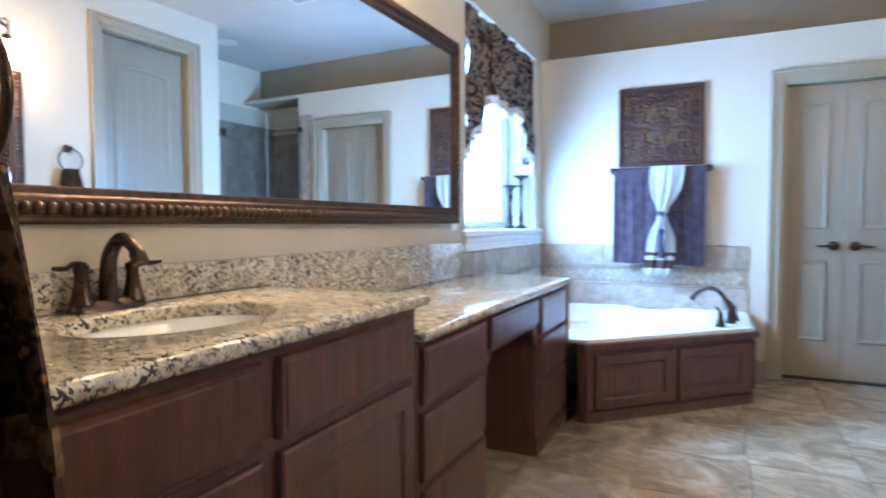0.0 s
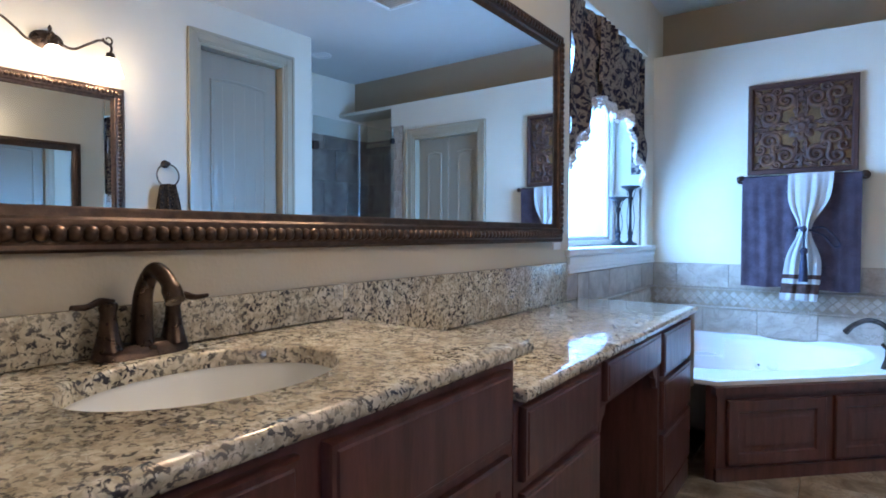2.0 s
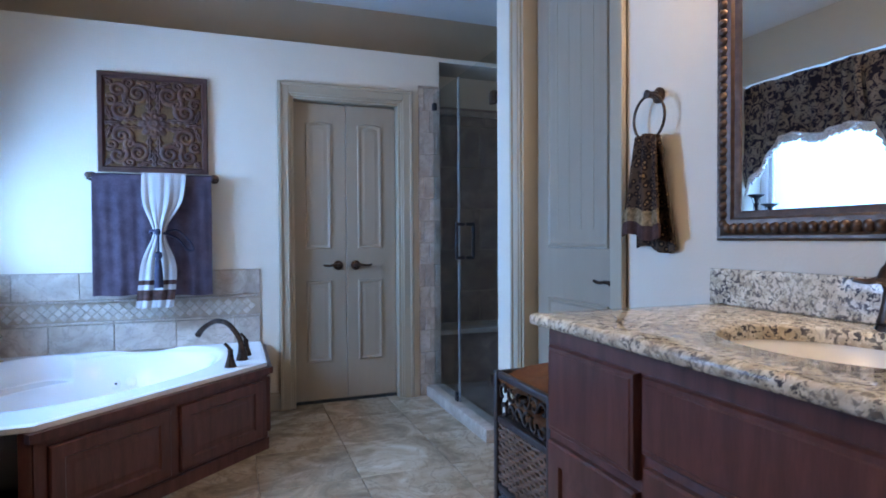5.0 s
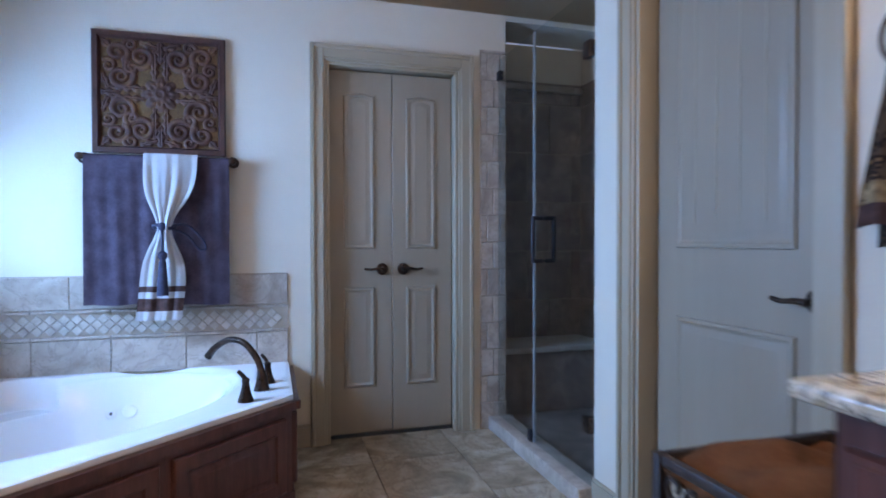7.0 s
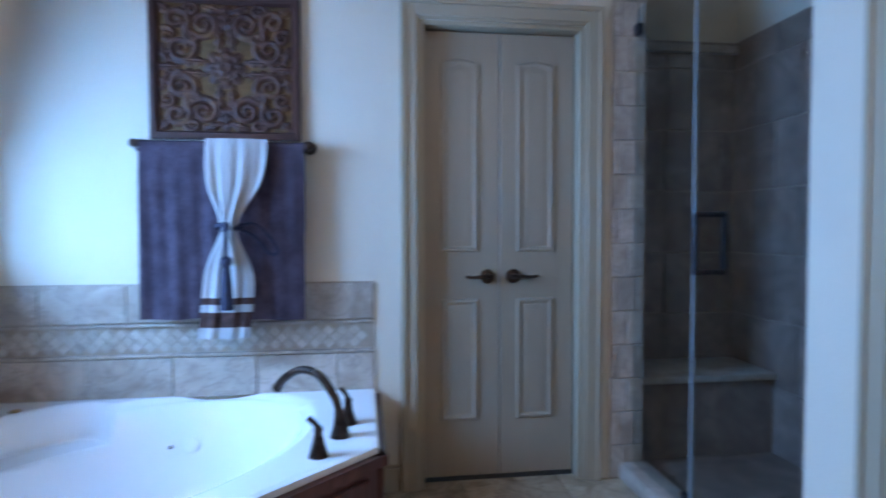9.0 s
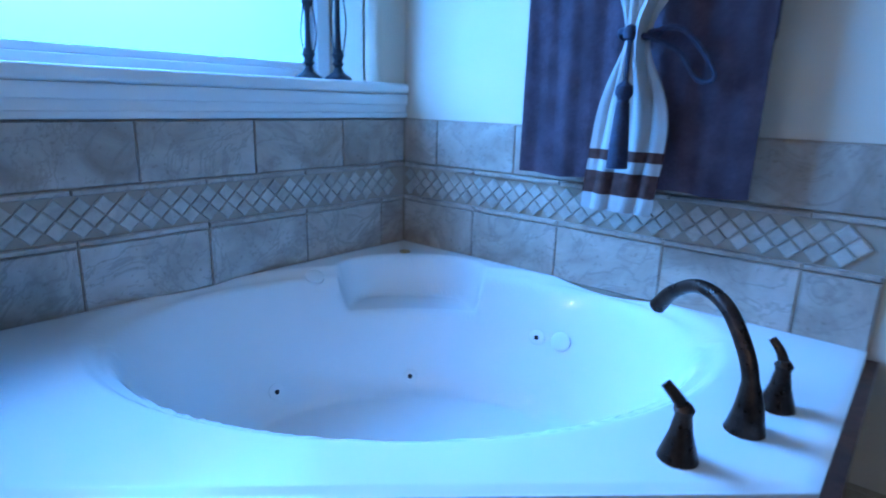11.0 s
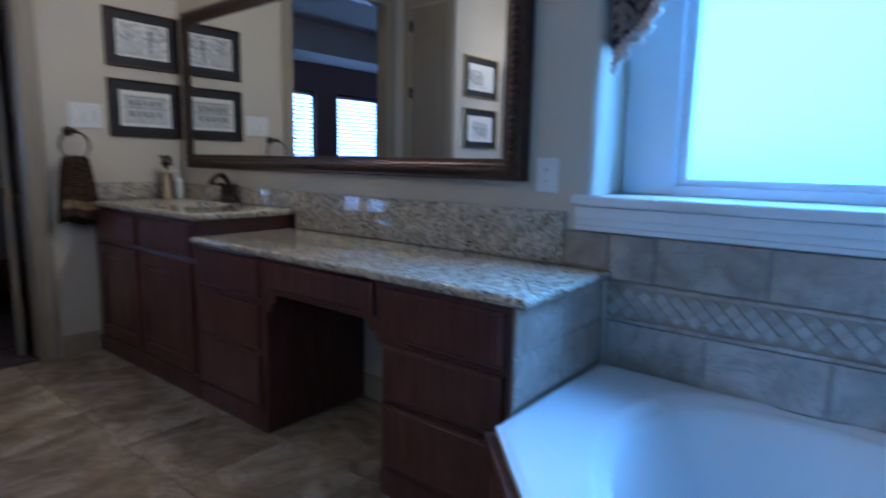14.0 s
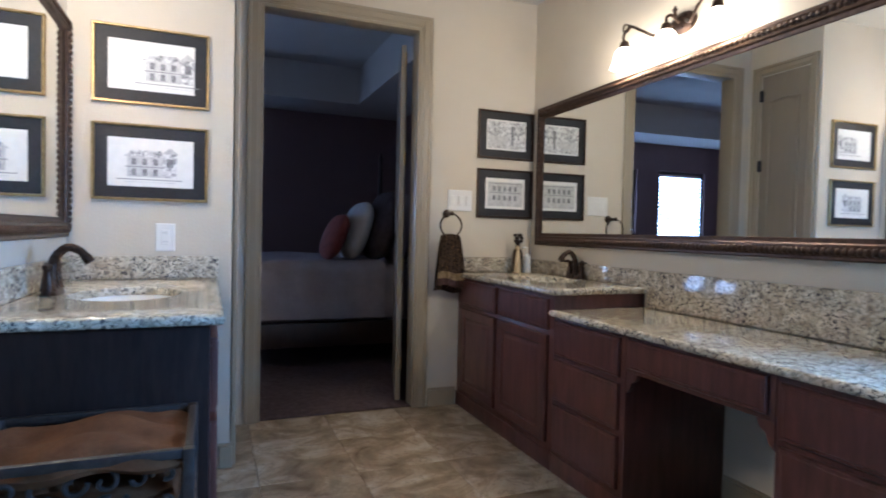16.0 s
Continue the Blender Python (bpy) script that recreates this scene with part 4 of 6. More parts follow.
# ---- prints, switches, towels ----
def framed_print(origin, u, w, h, label, house):
    """A black-matted print in a thin frame on a wall; u runs to the right as one looks at it."""
    o, u = Vector(origin), Vector(u)
    n = u.cross(Vector((0, 0, 1)))
    ob = thing("framed_print", o, label, "picture", "framed house prints")
    v = (0, 0, 1)
    steps = [(0, 0.001), (0, 0.016), (0.003, 0.019), (0.009, 0.018), (0.012, 0.012)]
    rings = [[o + u * a + Vector(v) * b + n * k for a, b in ((i, i), (w - i, i), (w - i, h - i), (i, h - i))] for i, k in steps]
    part("frame", rings_mesh(rings, True, False, False), GILT if house < 2 else FRAMEBRONZE, ob, "thin gilt frame", 30)
    part("mat_board", raised(o + u * 0.010 + Vector(v) * 0.010 + n * 0.002, u, v, w - 0.02, h - 0.02, [(0, 0), (0, 0.006), (0.05, 0.006), (0.051, 0.005)]), BLACKMAT, ob, "black mat board", None)
    pw, ph = w - 0.125, h - 0.125
    po = o + u * 0.0625 + Vector(v) * 0.0625 + n * 0.0085
    part("paper", raised(po, u, v, pw, ph, [(0, 0), (0, 0.001), (0.001, 0.001)]), PAPER, ob, "white paper", None)
    def shape(pts, lift, mat):
        """A flat patch of the drawing, given in parts of the sheet's width and height."""
        ring = [po + u * (pw * a) + Vector(v) * (ph * b) + n * (0.0011 + lift) for a, b in pts]
        part("drawing", rings_mesh([ring, [p + n * 0.0003 for p in ring]]), mat, ob, "", None)
    def rect(a, b, w_, h_, lift, mat):
        shape([(a, b), (a + w_, b), (a + w_, b + h_), (a, b + h_)], lift, mat)
    if house == 2:
        rect(0.03, 0.05, 0.94, 0.90, 0.0, INK)
        rect(0.62, 0.12, 0.06, 0.70, 0.0008, PENCIL)
        rect(0.08, 0.20, 0.46, 0.26, 0.0008, WASH)
        rect(0.05, 0.12, 0.90, 0.04, 0.0012, WASH)
    elif house == 3:
        rect(0.06, 0.08, 0.88, 0.80, 0.0, WASH)
        for i in range(5):
            for k in range(2):
                rect(0.18 + 0.135 * i, 0.28 + 0.30 * k, 0.07, 0.16, 0.0008, PENCIL)
        rect(0.12, 0.52, 0.76, 0.02, 0.0008, PENCIL)
        rect(0.12, 0.82, 0.76, 0.02, 0.0008, PENCIL)
    else:
        x = 0.22 if house else 0.42
        rect(x, 0.20, 0.42, 0.42, 0.0, WASH)
        shape([(x - 0.04, 0.62), (x + 0.46, 0.62), (x + 0.38, 0.76), (x + 0.06, 0.76)], 0.0, INK)
        rect(x + 0.42, 0.20, 0.16, 0.50, 0.0004, INK)
        shape([(x + 0.40, 0.70), (x + 0.60, 0.70), (x + 0.50, 0.84)], 0.0004, WASH)
        for i in range(3):
            rect(x + 0.05 + 0.125 * i, 0.45, 0.055, 0.13, 0.0008, PENCIL)
            rect(x + 0.05 + 0.125 * i, 0.23, 0.055, 0.14, 0.0008, PENCIL)
        rect(x + 0.46, 0.42, 0.08, 0.18, 0.0008, PENCIL)
        rect(x - 0.02, 0.40, 0.46, 0.018, 0.0010, PENCIL)
        rect(x - 0.12, 0.14, 0.76, 0.018, 0.0, PENCIL)
        rect(x - 0.04, 0.09, 0.60, 0.010, 0.0, WASH)


framed_print((-0.742, YD, 1.645), (-1, 0, 0), 0.43, 0.33, "dark framed engraving of trees with a black mat", 2)
framed_print((-0.742, YD, 1.240), (-1, 0, 0), 0.43, 0.335, "dark framed sheet of small house drawings with a black mat", 3)
framed_print((1.425, YP, 1.675), (-1, 0, 0), 0.476, 0.345, "gilt framed drawing of a tall old house", 0)
framed_print((1.425, YP, 1.244), (-1, 0, 0), 0.474, 0.342, "gilt framed drawing of a long old house", 1)


def plate(o, u, w, h, kind, label):
    """A wall plate: bevelled cover with rockers or sockets and screws."""
    o, u, v = Vector(o), Vector(u), Vector((0, 0, 1))
    n = u.cross(v)
    ob = thing("wall_switch" if kind == "switch" else "wall_outlet", o, label, "switch" if kind == "switch" else "outlet", "wall plates")
    part("cover", raised(o + n * 0.001, u, v, w, h, [(0, 0), (0, 0.003), (0.004, 0.006), (0.006, 0.006)]), PLASTIC, ob, "", 20)
    if kind == "switch":
        k = max(1, round(w / 0.06))
        for i in range(k):
            c = o + u * (w * (i + 0.5) / k - 0.016) + v * (h / 2 - 0.032) + n * 0.0072
            part("rocker", raised(c, u, v, 0.032, 0.064, [(0, 0), (0, 0.002), (0.003, 0.004), (0.004, 0.004)]), PLASTIC, ob, "", 20)
    else:
        part("socket_face", raised(o + u * (w / 2 - 0.017) + v * (h / 2 - 0.034) + n * 0.0072, u, v, 0.034, 0.068, [(0, 0), (0, 0.002), (0.002, 0.003)]), PLASTIC, ob, "", 20)
        for dz in (-0.02, 0.02):
            for du in (-0.006, 0.006):
                part("slot", raised(o + u * (w / 2 + du - 0.0012) + v * (h / 2 + dz - 0.004) + n * 0.0104, u, v, 0.0024, 0.009, [(0, 0), (0, 0.0004), (0.0002, 0.0004)]), SLOT, ob, "", None)


plate((-0.53, YD, 1.277), (-1, 0, 0), 0.176, 0.14, "switch", "white triple rocker switch plate by the doorway")
plate((1.17, YP, 1.015), (-1, 0, 0), 0.082, 0.128, "outlet", "white wall outlet over the granite side splash")
plate((XL, 2.972, 1.022), (0, 1, 0), 0.088, 0.125, "outlet", "white wall outlet between mirror and window")


def towel_ring(base, out, along, towel_label, reach=0.045):
    """A ring on a post, and on it a hanging hand towel with a leopard band."""
    base, out, along = Vector(base), Vector(out), Vector(along)
    ob = thing("towel_ring", base, "bronze towel ring on the wall", "towel ring", "towel rings")
    b = tube([base + out * 0.001, base + out * 0.008, base + out * 0.014, base + out * (reach - 0.005), base + out * (reach + 0.010), base + out * (reach + 0.015)], [0.027, 0.027, 0.014, 0.011, 0.015, 0.004], 18)
    part("post", b, BRONZE, ob)
    c = base + out * reach - Vector((0, 0, 0.078))
    ring = [c + along * (0.075 * math.sin(a)) + Vector((0, 0, 0.075 * math.cos(a))) for a in (2 * math.pi * i / 48 for i in range(49))]
    part("ring", tube(ring, 0.005, 10), BRONZE, ob)
    low = c - Vector((0, 0, 0.075))
    tw = thing("hand_towel", low, towel_label, "towel", "leopard hand towels")
    def front(sgn, length):
        def f(u, v):
            s = 0.055 + 0.045 * v ** 0.7
            wave = 0.012 * math.sin(u * 17 + 1) * (1 - 0.4 * v) + 0.004 * math.sin(u * 31 + v * 4)
            dz = 0.012 * math.cos((u - 0.5) * 3) if v < 0.02 else 0
            return low + along * ((u - 0.5) * 2 * s) + out * (sgn * (0.010 + 0.022 * v) + wave) + Vector((0, 0, 0.008 - length * v - 0.012 * math.sin(u * 6) * v + dz))
        return f
    f1 = front(1, 0.33)
    part("towel_body", sheet(lambda u, v: f1(u, v * 0.72), 20, 16, 0.007), LEOPARD, tw, "dark brown leopard patterned terry", 80)
    part("leopard_band", sheet(lambda u, v: f1(u, 0.72 + v * 0.14) + out * 0.003, 20, 4, 0.007), LEOPARDBAND, tw, "tan leopard print band", 80)
    part("towel_hem", sheet(lambda u, v: f1(u, 0.86 + v * 0.14), 20, 4, 0.007), BROWNCLOTH, tw, "", 80)
    f2 = front(-1, 0.37)
    part("towel_back", sheet(f2, 20, 16, 0.007), LEOPARD, tw, "", 80)


towel_ring((-0.522, YD, 1.255), (0, 1, 0), (1, 0, 0), "dark brown hand towel with leopard band hanging from the ring", 0.088)
towel_ring((XR, 2.44, 1.56), (-1, 0, 0), (0, 1, 0), "dark brown hand towel with leopard band hanging from the ring")


def soap_bottle():
    p = (-1.01, YD + 0.11, SINK_Z)
    ob = thing("soap_bottle", p, "ornate bronze bottle with a cream tassel on the counter", "bottle")
    part("bottle", lathe([(0.030, 0), (0.034, 0.006), (0.036, 0.06), (0.034, 0.13), (0.026, 0.155), (0.014, 0.17), (0.013, 0.195), (0.020, 0.20), (0.018, 0.22), (0.006, 0.225)], p, 22), BRONZE, ob)
    q = (p[0] + 0.02, p[1] + 0.040, p[2])
    part("tassel", lathe([(0.004, 0.185), (0.014, 0.175), (0.017, 0.160), (0.010, 0.15), (0.014, 0.14), (0.022, 0.07), (0.027, 0.004)], q, 16), TASSEL, ob, "cream thread tassel")
    b = bmesh.new()
    for i in range(9):
        a = i * 0.7
        lathe([(0.002, -0.012), (0.013, -0.006), (0.014, 0.004), (0.004, 0.012)], (p[0] + 0.022 * math.cos(a), p[1] + 0.022 * math.sin(a) + 0.01, p[2] + 0.215 + 0.020 * (i % 3)), 8, b)
    part("leaf_knot", b, BRONZE, ob)
    p2 = (-1.09, YD + 0.10, SINK_Z)
    ob = thing("pump_bottle", p2, "small clear white soap pump beside the bronze bottle", "bottle")
    part("bottle", lathe([(0.026, 0), (0.028, 0.005), (0.028, 0.11), (0.012, 0.125), (0.012, 0.14)], p2, 18), CHINA, ob)
    part("pump", tube(bend([(p2[0], p2[1], p2[2] + 0.14), (p2[0], p2[1], p2[2] + 0.17), (p2[0] + 0.035, p2[1], p2[2] + 0.168)], 4), 0.005, 8), CHINA, ob)


soap_bottle()


# ---- tub ----
TUB = [(XL + 0.012, 3.262), (-0.505, 3.262), (0.332, 4.06), (0.330, YB - 0.012), (XL + 0.012, YB - 0.012)]


def tub_deck():
    cx, cy = -0.537, 4.118
    ux, uy = 0.72, 0.694           # long axis, along the front
    A, B = 0.73, 0.50
    nx, ny = -0.694, 0.72          # towards the room corner
    def smooth(t):
        t = min(1, max(0, t))
        return t * t * (3 - 2 * t)
    def depth(x, y):
        a, b = (x - cx) * ux + (y - cy) * uy, (x - cx) * nx + (y - cy) * ny
        e = math.sqrt((a / A) ** 2 + (b / B) ** 2)
        d = 0.385 * smooth((1.0 - e) / 0.35) if e < 1 else 0
        d = max(d, 0.022 * smooth((1.03 - e) / 0.06))
        q = (abs(a / 0.25) ** 3 + abs((b - 0.40) / 0.235) ** 3) ** (1 / 3)
        return max(d, 0.13 * smooth((1.0 - q) / 0.20))
    n_a, n_r = 220, 70
    rings = []
    def edge(t):
        dx, dy = math.cos(t), math.sin(t)
        best = 9
        for (ax, ay), (bx, by) in zip(TUB, TUB[1:] + TUB[:1]):
            ex, ey = bx - ax, by - ay
            den = dx * ey - dy * ex
            if abs(den) < 1e-9:
                continue
            r = ((ax - cx) * ey - (ay - cy) * ex) / den
            s = ((ax - cx) * dy - (ay - cy) * dx) / den
            if r > 0 and -1e-6 <= s <= 1 + 1e-6:
                best = min(best, r)
        return best
    angles = sorted([2 * math.pi * i / n_a - math.pi for i in range(n_a)] + [math.atan2(y - cy, x - cx) for x, y in TUB])
    for k in range(n_r + 1):
        f = 0.02 + 0.98 * (k / n_r)
        ring = []
        for t in angles:
            r = edge(t)
            rr = r * f
            x, y = cx + rr * math.cos(t), cy + rr * math.sin(t)
            z = TUB_Z - depth(x, y)
            if r - rr < 0.012:
                z -= 0.004
            ring.append((x, y, z))
        rings.append(ring)
    rings.append([(p[0], p[1], TUB_Z - 0.024) for p in rings[-1]])
    return rings_mesh(rings, True, True, False), depth


ob = thing("corner_tub", (-0.45, 4.1, 0.0), "white acrylic corner whirlpool tub in a cherry-stained surround", "bathtub")
bm, tub_depth = tub_deck()
part("tub_shell", bm, ACRYLIC, ob, "glossy white acrylic tub with corner seat", 60)


def jet(x, y, z, nrm, kind):
    n = Vector(nrm).normalized()
    p = Vector((x, y, z))
    if kind == "jet":
        b = tube([p - n * 0.004, p + n * 0.004, p + n * 0.006], [0.024, 0.024, 0.018], 18)
        j = part("jet", b, ACRYLIC, ob)
        part("nozzle", tube([p + n * 0.005, p + n * 0.010], [0.008, 0.006], 10), IRON, j, "dark jet nozzle")
    elif kind == "dial":
        part("air_dial", tube([p - n * 0.004, p + n * 0.006, p + n * 0.010], [0.030, 0.030, 0.022], 20), ACRYLIC, ob)
    else:
        part("drain_overflow", tube([p - n * 0.004, p + n * 0.006, p + n * 0.009], [0.019, 0.019, 0.010], 20), GILT, ob, "worn brass overflow cap")


def on_tub(x, y, kind):
    """A fitting set on the tub's inner wall at x, y, square to the wall there."""
    e = 0.01
    gx = (tub_depth(x + e, y) - tub_depth(x - e, y)) / (2 * e)
    gy = (tub_depth(x, y + e) - tub_depth(x, y - e)) / (2 * e)
    jet(x, y, TUB_Z - tub_depth(x, y), (gx, gy, 1.0), kind)


for x, y, kind in ((-0.996, 4.021, "jet"), (-0.791, 4.381, "jet"), (-0.476, 4.62, "jet"), (-1.055, 4.215, "dial"), (-0.40, 4.635, "dial"), (-1.02, 4.586, "cap")):
    on_tub(x, y, kind)


def tub_surround():
    top = TUB_Z - 0.026
    pts = [Vector((*p, 0)) for p in TUB]
    for (a, b), fronts in (((pts[0], pts[1]), 0), ((pts[1], pts[2]), 2), ((pts[2], pts[3]), 1)):
        d = (b - a).normalized()
        n = Vector((d.y, -d.x, 0))
        L = (b - a).length
        o = a - n * 0.002
        if fronts == 0:
            continue
        r = [[o + d * i + Vector((0, 0, k)) - n * t for i, k in ((0.005, FZ), (L - 0.005, FZ), (L - 0.005, top), (0.005, top))] for t in (0.02, 0.0)]
        board = part("surround_board", rings_mesh(r), CHERRY, ob, "cherry-stained surround", None)
        r = [[o + d * i + Vector((0, 0, k)) + n * t for i, k in ((-0.02, top - 0.034), (L + 0.02, top - 0.034), (L + 0.02, top), (-0.02, top))] for t in (-0.01, 0.026)]
        part("nosing", rings_mesh(r), CHERRY, board)
        r = [[o + d * i + Vector((0, 0, k)) + n * t for i, k in ((0, FZ), (L, FZ), (L, 0.03), (0, 0.03))] for t in (-0.01, 0.008)]
        part("toe_board", rings_mesh(r), CHERRY, board)
        w = (L - 0.05 * (fronts + 1)) / fronts
        for i in range(fronts):
            part("raised_panel", raised(o + d * (0.05 + i * (w + 0.05)) + n * 0.001 + Vector((0, 0, 0.045)), d, (0, 0, 1), w, top - 0.034 - 0.045 - 0.03, PANEL), CHERRY, board)
    for p in (pts[1], pts[2]):
        q = (p.x - 0.026, p.y + 0.03)
        part("corner_post", box(q[0] - 0.022, q[0] + 0.022, q[1] - 0.022, q[1] + 0.022, FZ, top - 0.002, 0.006), CHERRY, ob)


tub_surround()


def tub_faucet():
    x, y, z = 0.207, 4.16, TUB_Z - 0.001
    ob = thing("tub_faucet", (x, y, z), "dark bronze arched tub filler with two lever handles on the deck", "faucet")
    d = Vector((-0.215, 0.16, 0)).normalized()
    p = Vector((x, y, z))
    path = bend([p, p + Vector((0, 0, 0.06)), p + d * 0.02 + Vector((0, 0, 0.125)), p + d * 0.085 + Vector((0, 0, 0.192)), p + d * 0.165 + Vector((0, 0, 0.204)), p + d * 0.24 + Vector((0, 0, 0.168)), p + d * 0.285 + Vector((0, 0, 0.122))], 8)
    n = len(path)
    rad = [0.034 - 0.020 * min(1, i / 12) + 0.004 * max(0, (i - n + 12) / 12) for i in range(n)]
    part("spout", tube(path, rad, 20), BRONZE, ob)
    for q, s in ((Vector((0.150, 4.00, z)), -1), (Vector((0.230, 4.285, z)), 1)):
        h = part("handle_post", lathe([(0.032, 0), (0.029, 0.01), (0.018, 0.045), (0.013, 0.075), (0.016, 0.085), (0.010, 0.094)], q, 18), BRONZE, ob)
        arm = bend([q + Vector((0, 0, 0.086)), q + Vector((-0.01, 0.01 * s, 0.105)), q + Vector((-0.028, 0.015 * s, 0.125))], 5)
        part("lever", tube(arm, [0.011 - 0.0003 * i for i in range(len(arm))], 12, None, 0.7), BRONZE, h)


tub_faucet()


# ---- carving and bath towels ----
def carving():
    x0, x1, z0, z1, y = -0.568, 0.030, 1.488, 2.075, YB
    ob = thing("carved_wall_panel", (-0.275, y, z0), "dark carved wooden floral panel with worn gold ground", "wall carving")
    steps = [(0, 0.001), (0, 0.022), (0.006, 0.030), (0.026, 0.030), (0.034, 0.018), (0.036, 0.010)]
    rings = [[(a, y - k, b) for a, b in ((x0 + i, z0 + i), (x1 - i, z0 + i), (x1 - i, z1 - i), (x0 + i, z1 - i))] for i, k in steps]
    part("frame", rings_mesh(rings, True, False, False), CARVEDFRAME, ob, "dark moulded frame", 30)
    N = 170
    g = np.linspace(-1, 1, N)
    X, Z = np.meshgrid(g, g, indexing="ij")
    ax, az = np.abs(X), np.abs(Z)
    R, T = np.hypot(X, Z), np.arctan2(Z, X)
    H = np.zeros_like(X)
    petal = 0.34 * (0.72 + 0.28 * np.abs(np.cos(T * 4)))
    H = np.maximum(H, np.clip((petal - R) / 0.10, 0, 1) * 0.8 * (0.7 + 0.3 * np.abs(np.sin(T * 4)) + 0.1 * np.cos(R * 60)))
    H = np.where(R < 0.115, np.clip(1.15 - np.abs(R - 0.075) * 8, 0.4, 1.1), H)
    H = np.where(R < 0.045, 0.9, H)
    def spiral(cx, cz, r0, turns, start, sgn, width=0.05):
        h = np.zeros_like(X)
        for k in range(120):
            t = k / 119
            a = start + sgn * t * turns * 2 * math.pi
            r = r0 * (1 - 0.88 * t)
            px, pz = cx + r * math.cos(a), cz + r * math.sin(a)
            d = np.hypot(ax - px, az - pz)
            w = width * (1.15 - 0.5 * t)
            h = np.maximum(h, np.sqrt(np.clip(1 - (d / w) ** 2, 0, 1)) * (0.85 - 0.15 * t))
        return h
    for args in ((0.66, 0.30, 0.22, 1.6, 2.6, 1), (0.32, 0.68, 0.20, 1.6, -1.2, -1), (0.72, 0.74, 0.19, 1.4, 3.9, -1), (0.86, 0.50, 0.12, 1.3, 1.0, 1, 0.04), (0.50, 0.90, 0.11, 1.3, 0.2, 1, 0.04), (0.48, 0.48, 0.12, 1.4, 0.8, -1, 0.045)):
        H = np.maximum(H, spiral(*args))
    for (px, pz, ang, ln) in ((0.10, 0.55, 1.57, 0.30), (0.0, 0.80, 1.57, 0.22), (0.55, 0.10, 0.0, 0.30), (0.85, 0.0, 0.0, 0.18), (0.90, 0.90, 0.78, 0.16), (0.58, 0.62, 0.78, 0.2), (0.20, 0.92, 0.3, 0.16), (0.92, 0.22, 1.2, 0.16)):
        c, s = math.cos(ang), math.sin(ang)
        a, b = (ax - px) * c + (az - pz) * s, -(ax - px) * s + (az - pz) * c
        lobe = 0.085 * (0.75 + 0.25 * np.cos(a * 45))
        q = 1 - (a / ln) ** 2 - (b / lobe) ** 2
        H = np.maximum(H, np.sqrt(np.clip(q, 0, 1)) * (0.75 - 0.3 * np.exp(-(b / 0.012) ** 2)))
    bmr = bmesh.new()
    ix0, ix1, iz0, iz1 = x0 + 0.035, x1 - 0.035, z0 + 0.035, z1 - 0.035
    vs = [[bmr.verts.new((ix0 + (ix1 - ix0) * i / (N - 1), y - 0.009 - 0.020 * float(H[i, j]), iz0 + (iz1 - iz0) * j / (N - 1))) for j in range(N)] for i in range(N)]
    for i in range(N - 1):
        for j in range(N - 1):
            f = bmr.faces.new((vs[i][j], vs[i + 1][j], vs[i + 1][j + 1], vs[i][j + 1]))
            f.material_index = 1 if max(H[i, j], H[i + 1, j + 1]) < 0.12 else 0
    rel = part("carved_relief", bmr, CARVED, ob, "carved rosette and scrolling leaves", 60)
    rel.data.materials.append(GOLDWORN)


carving()


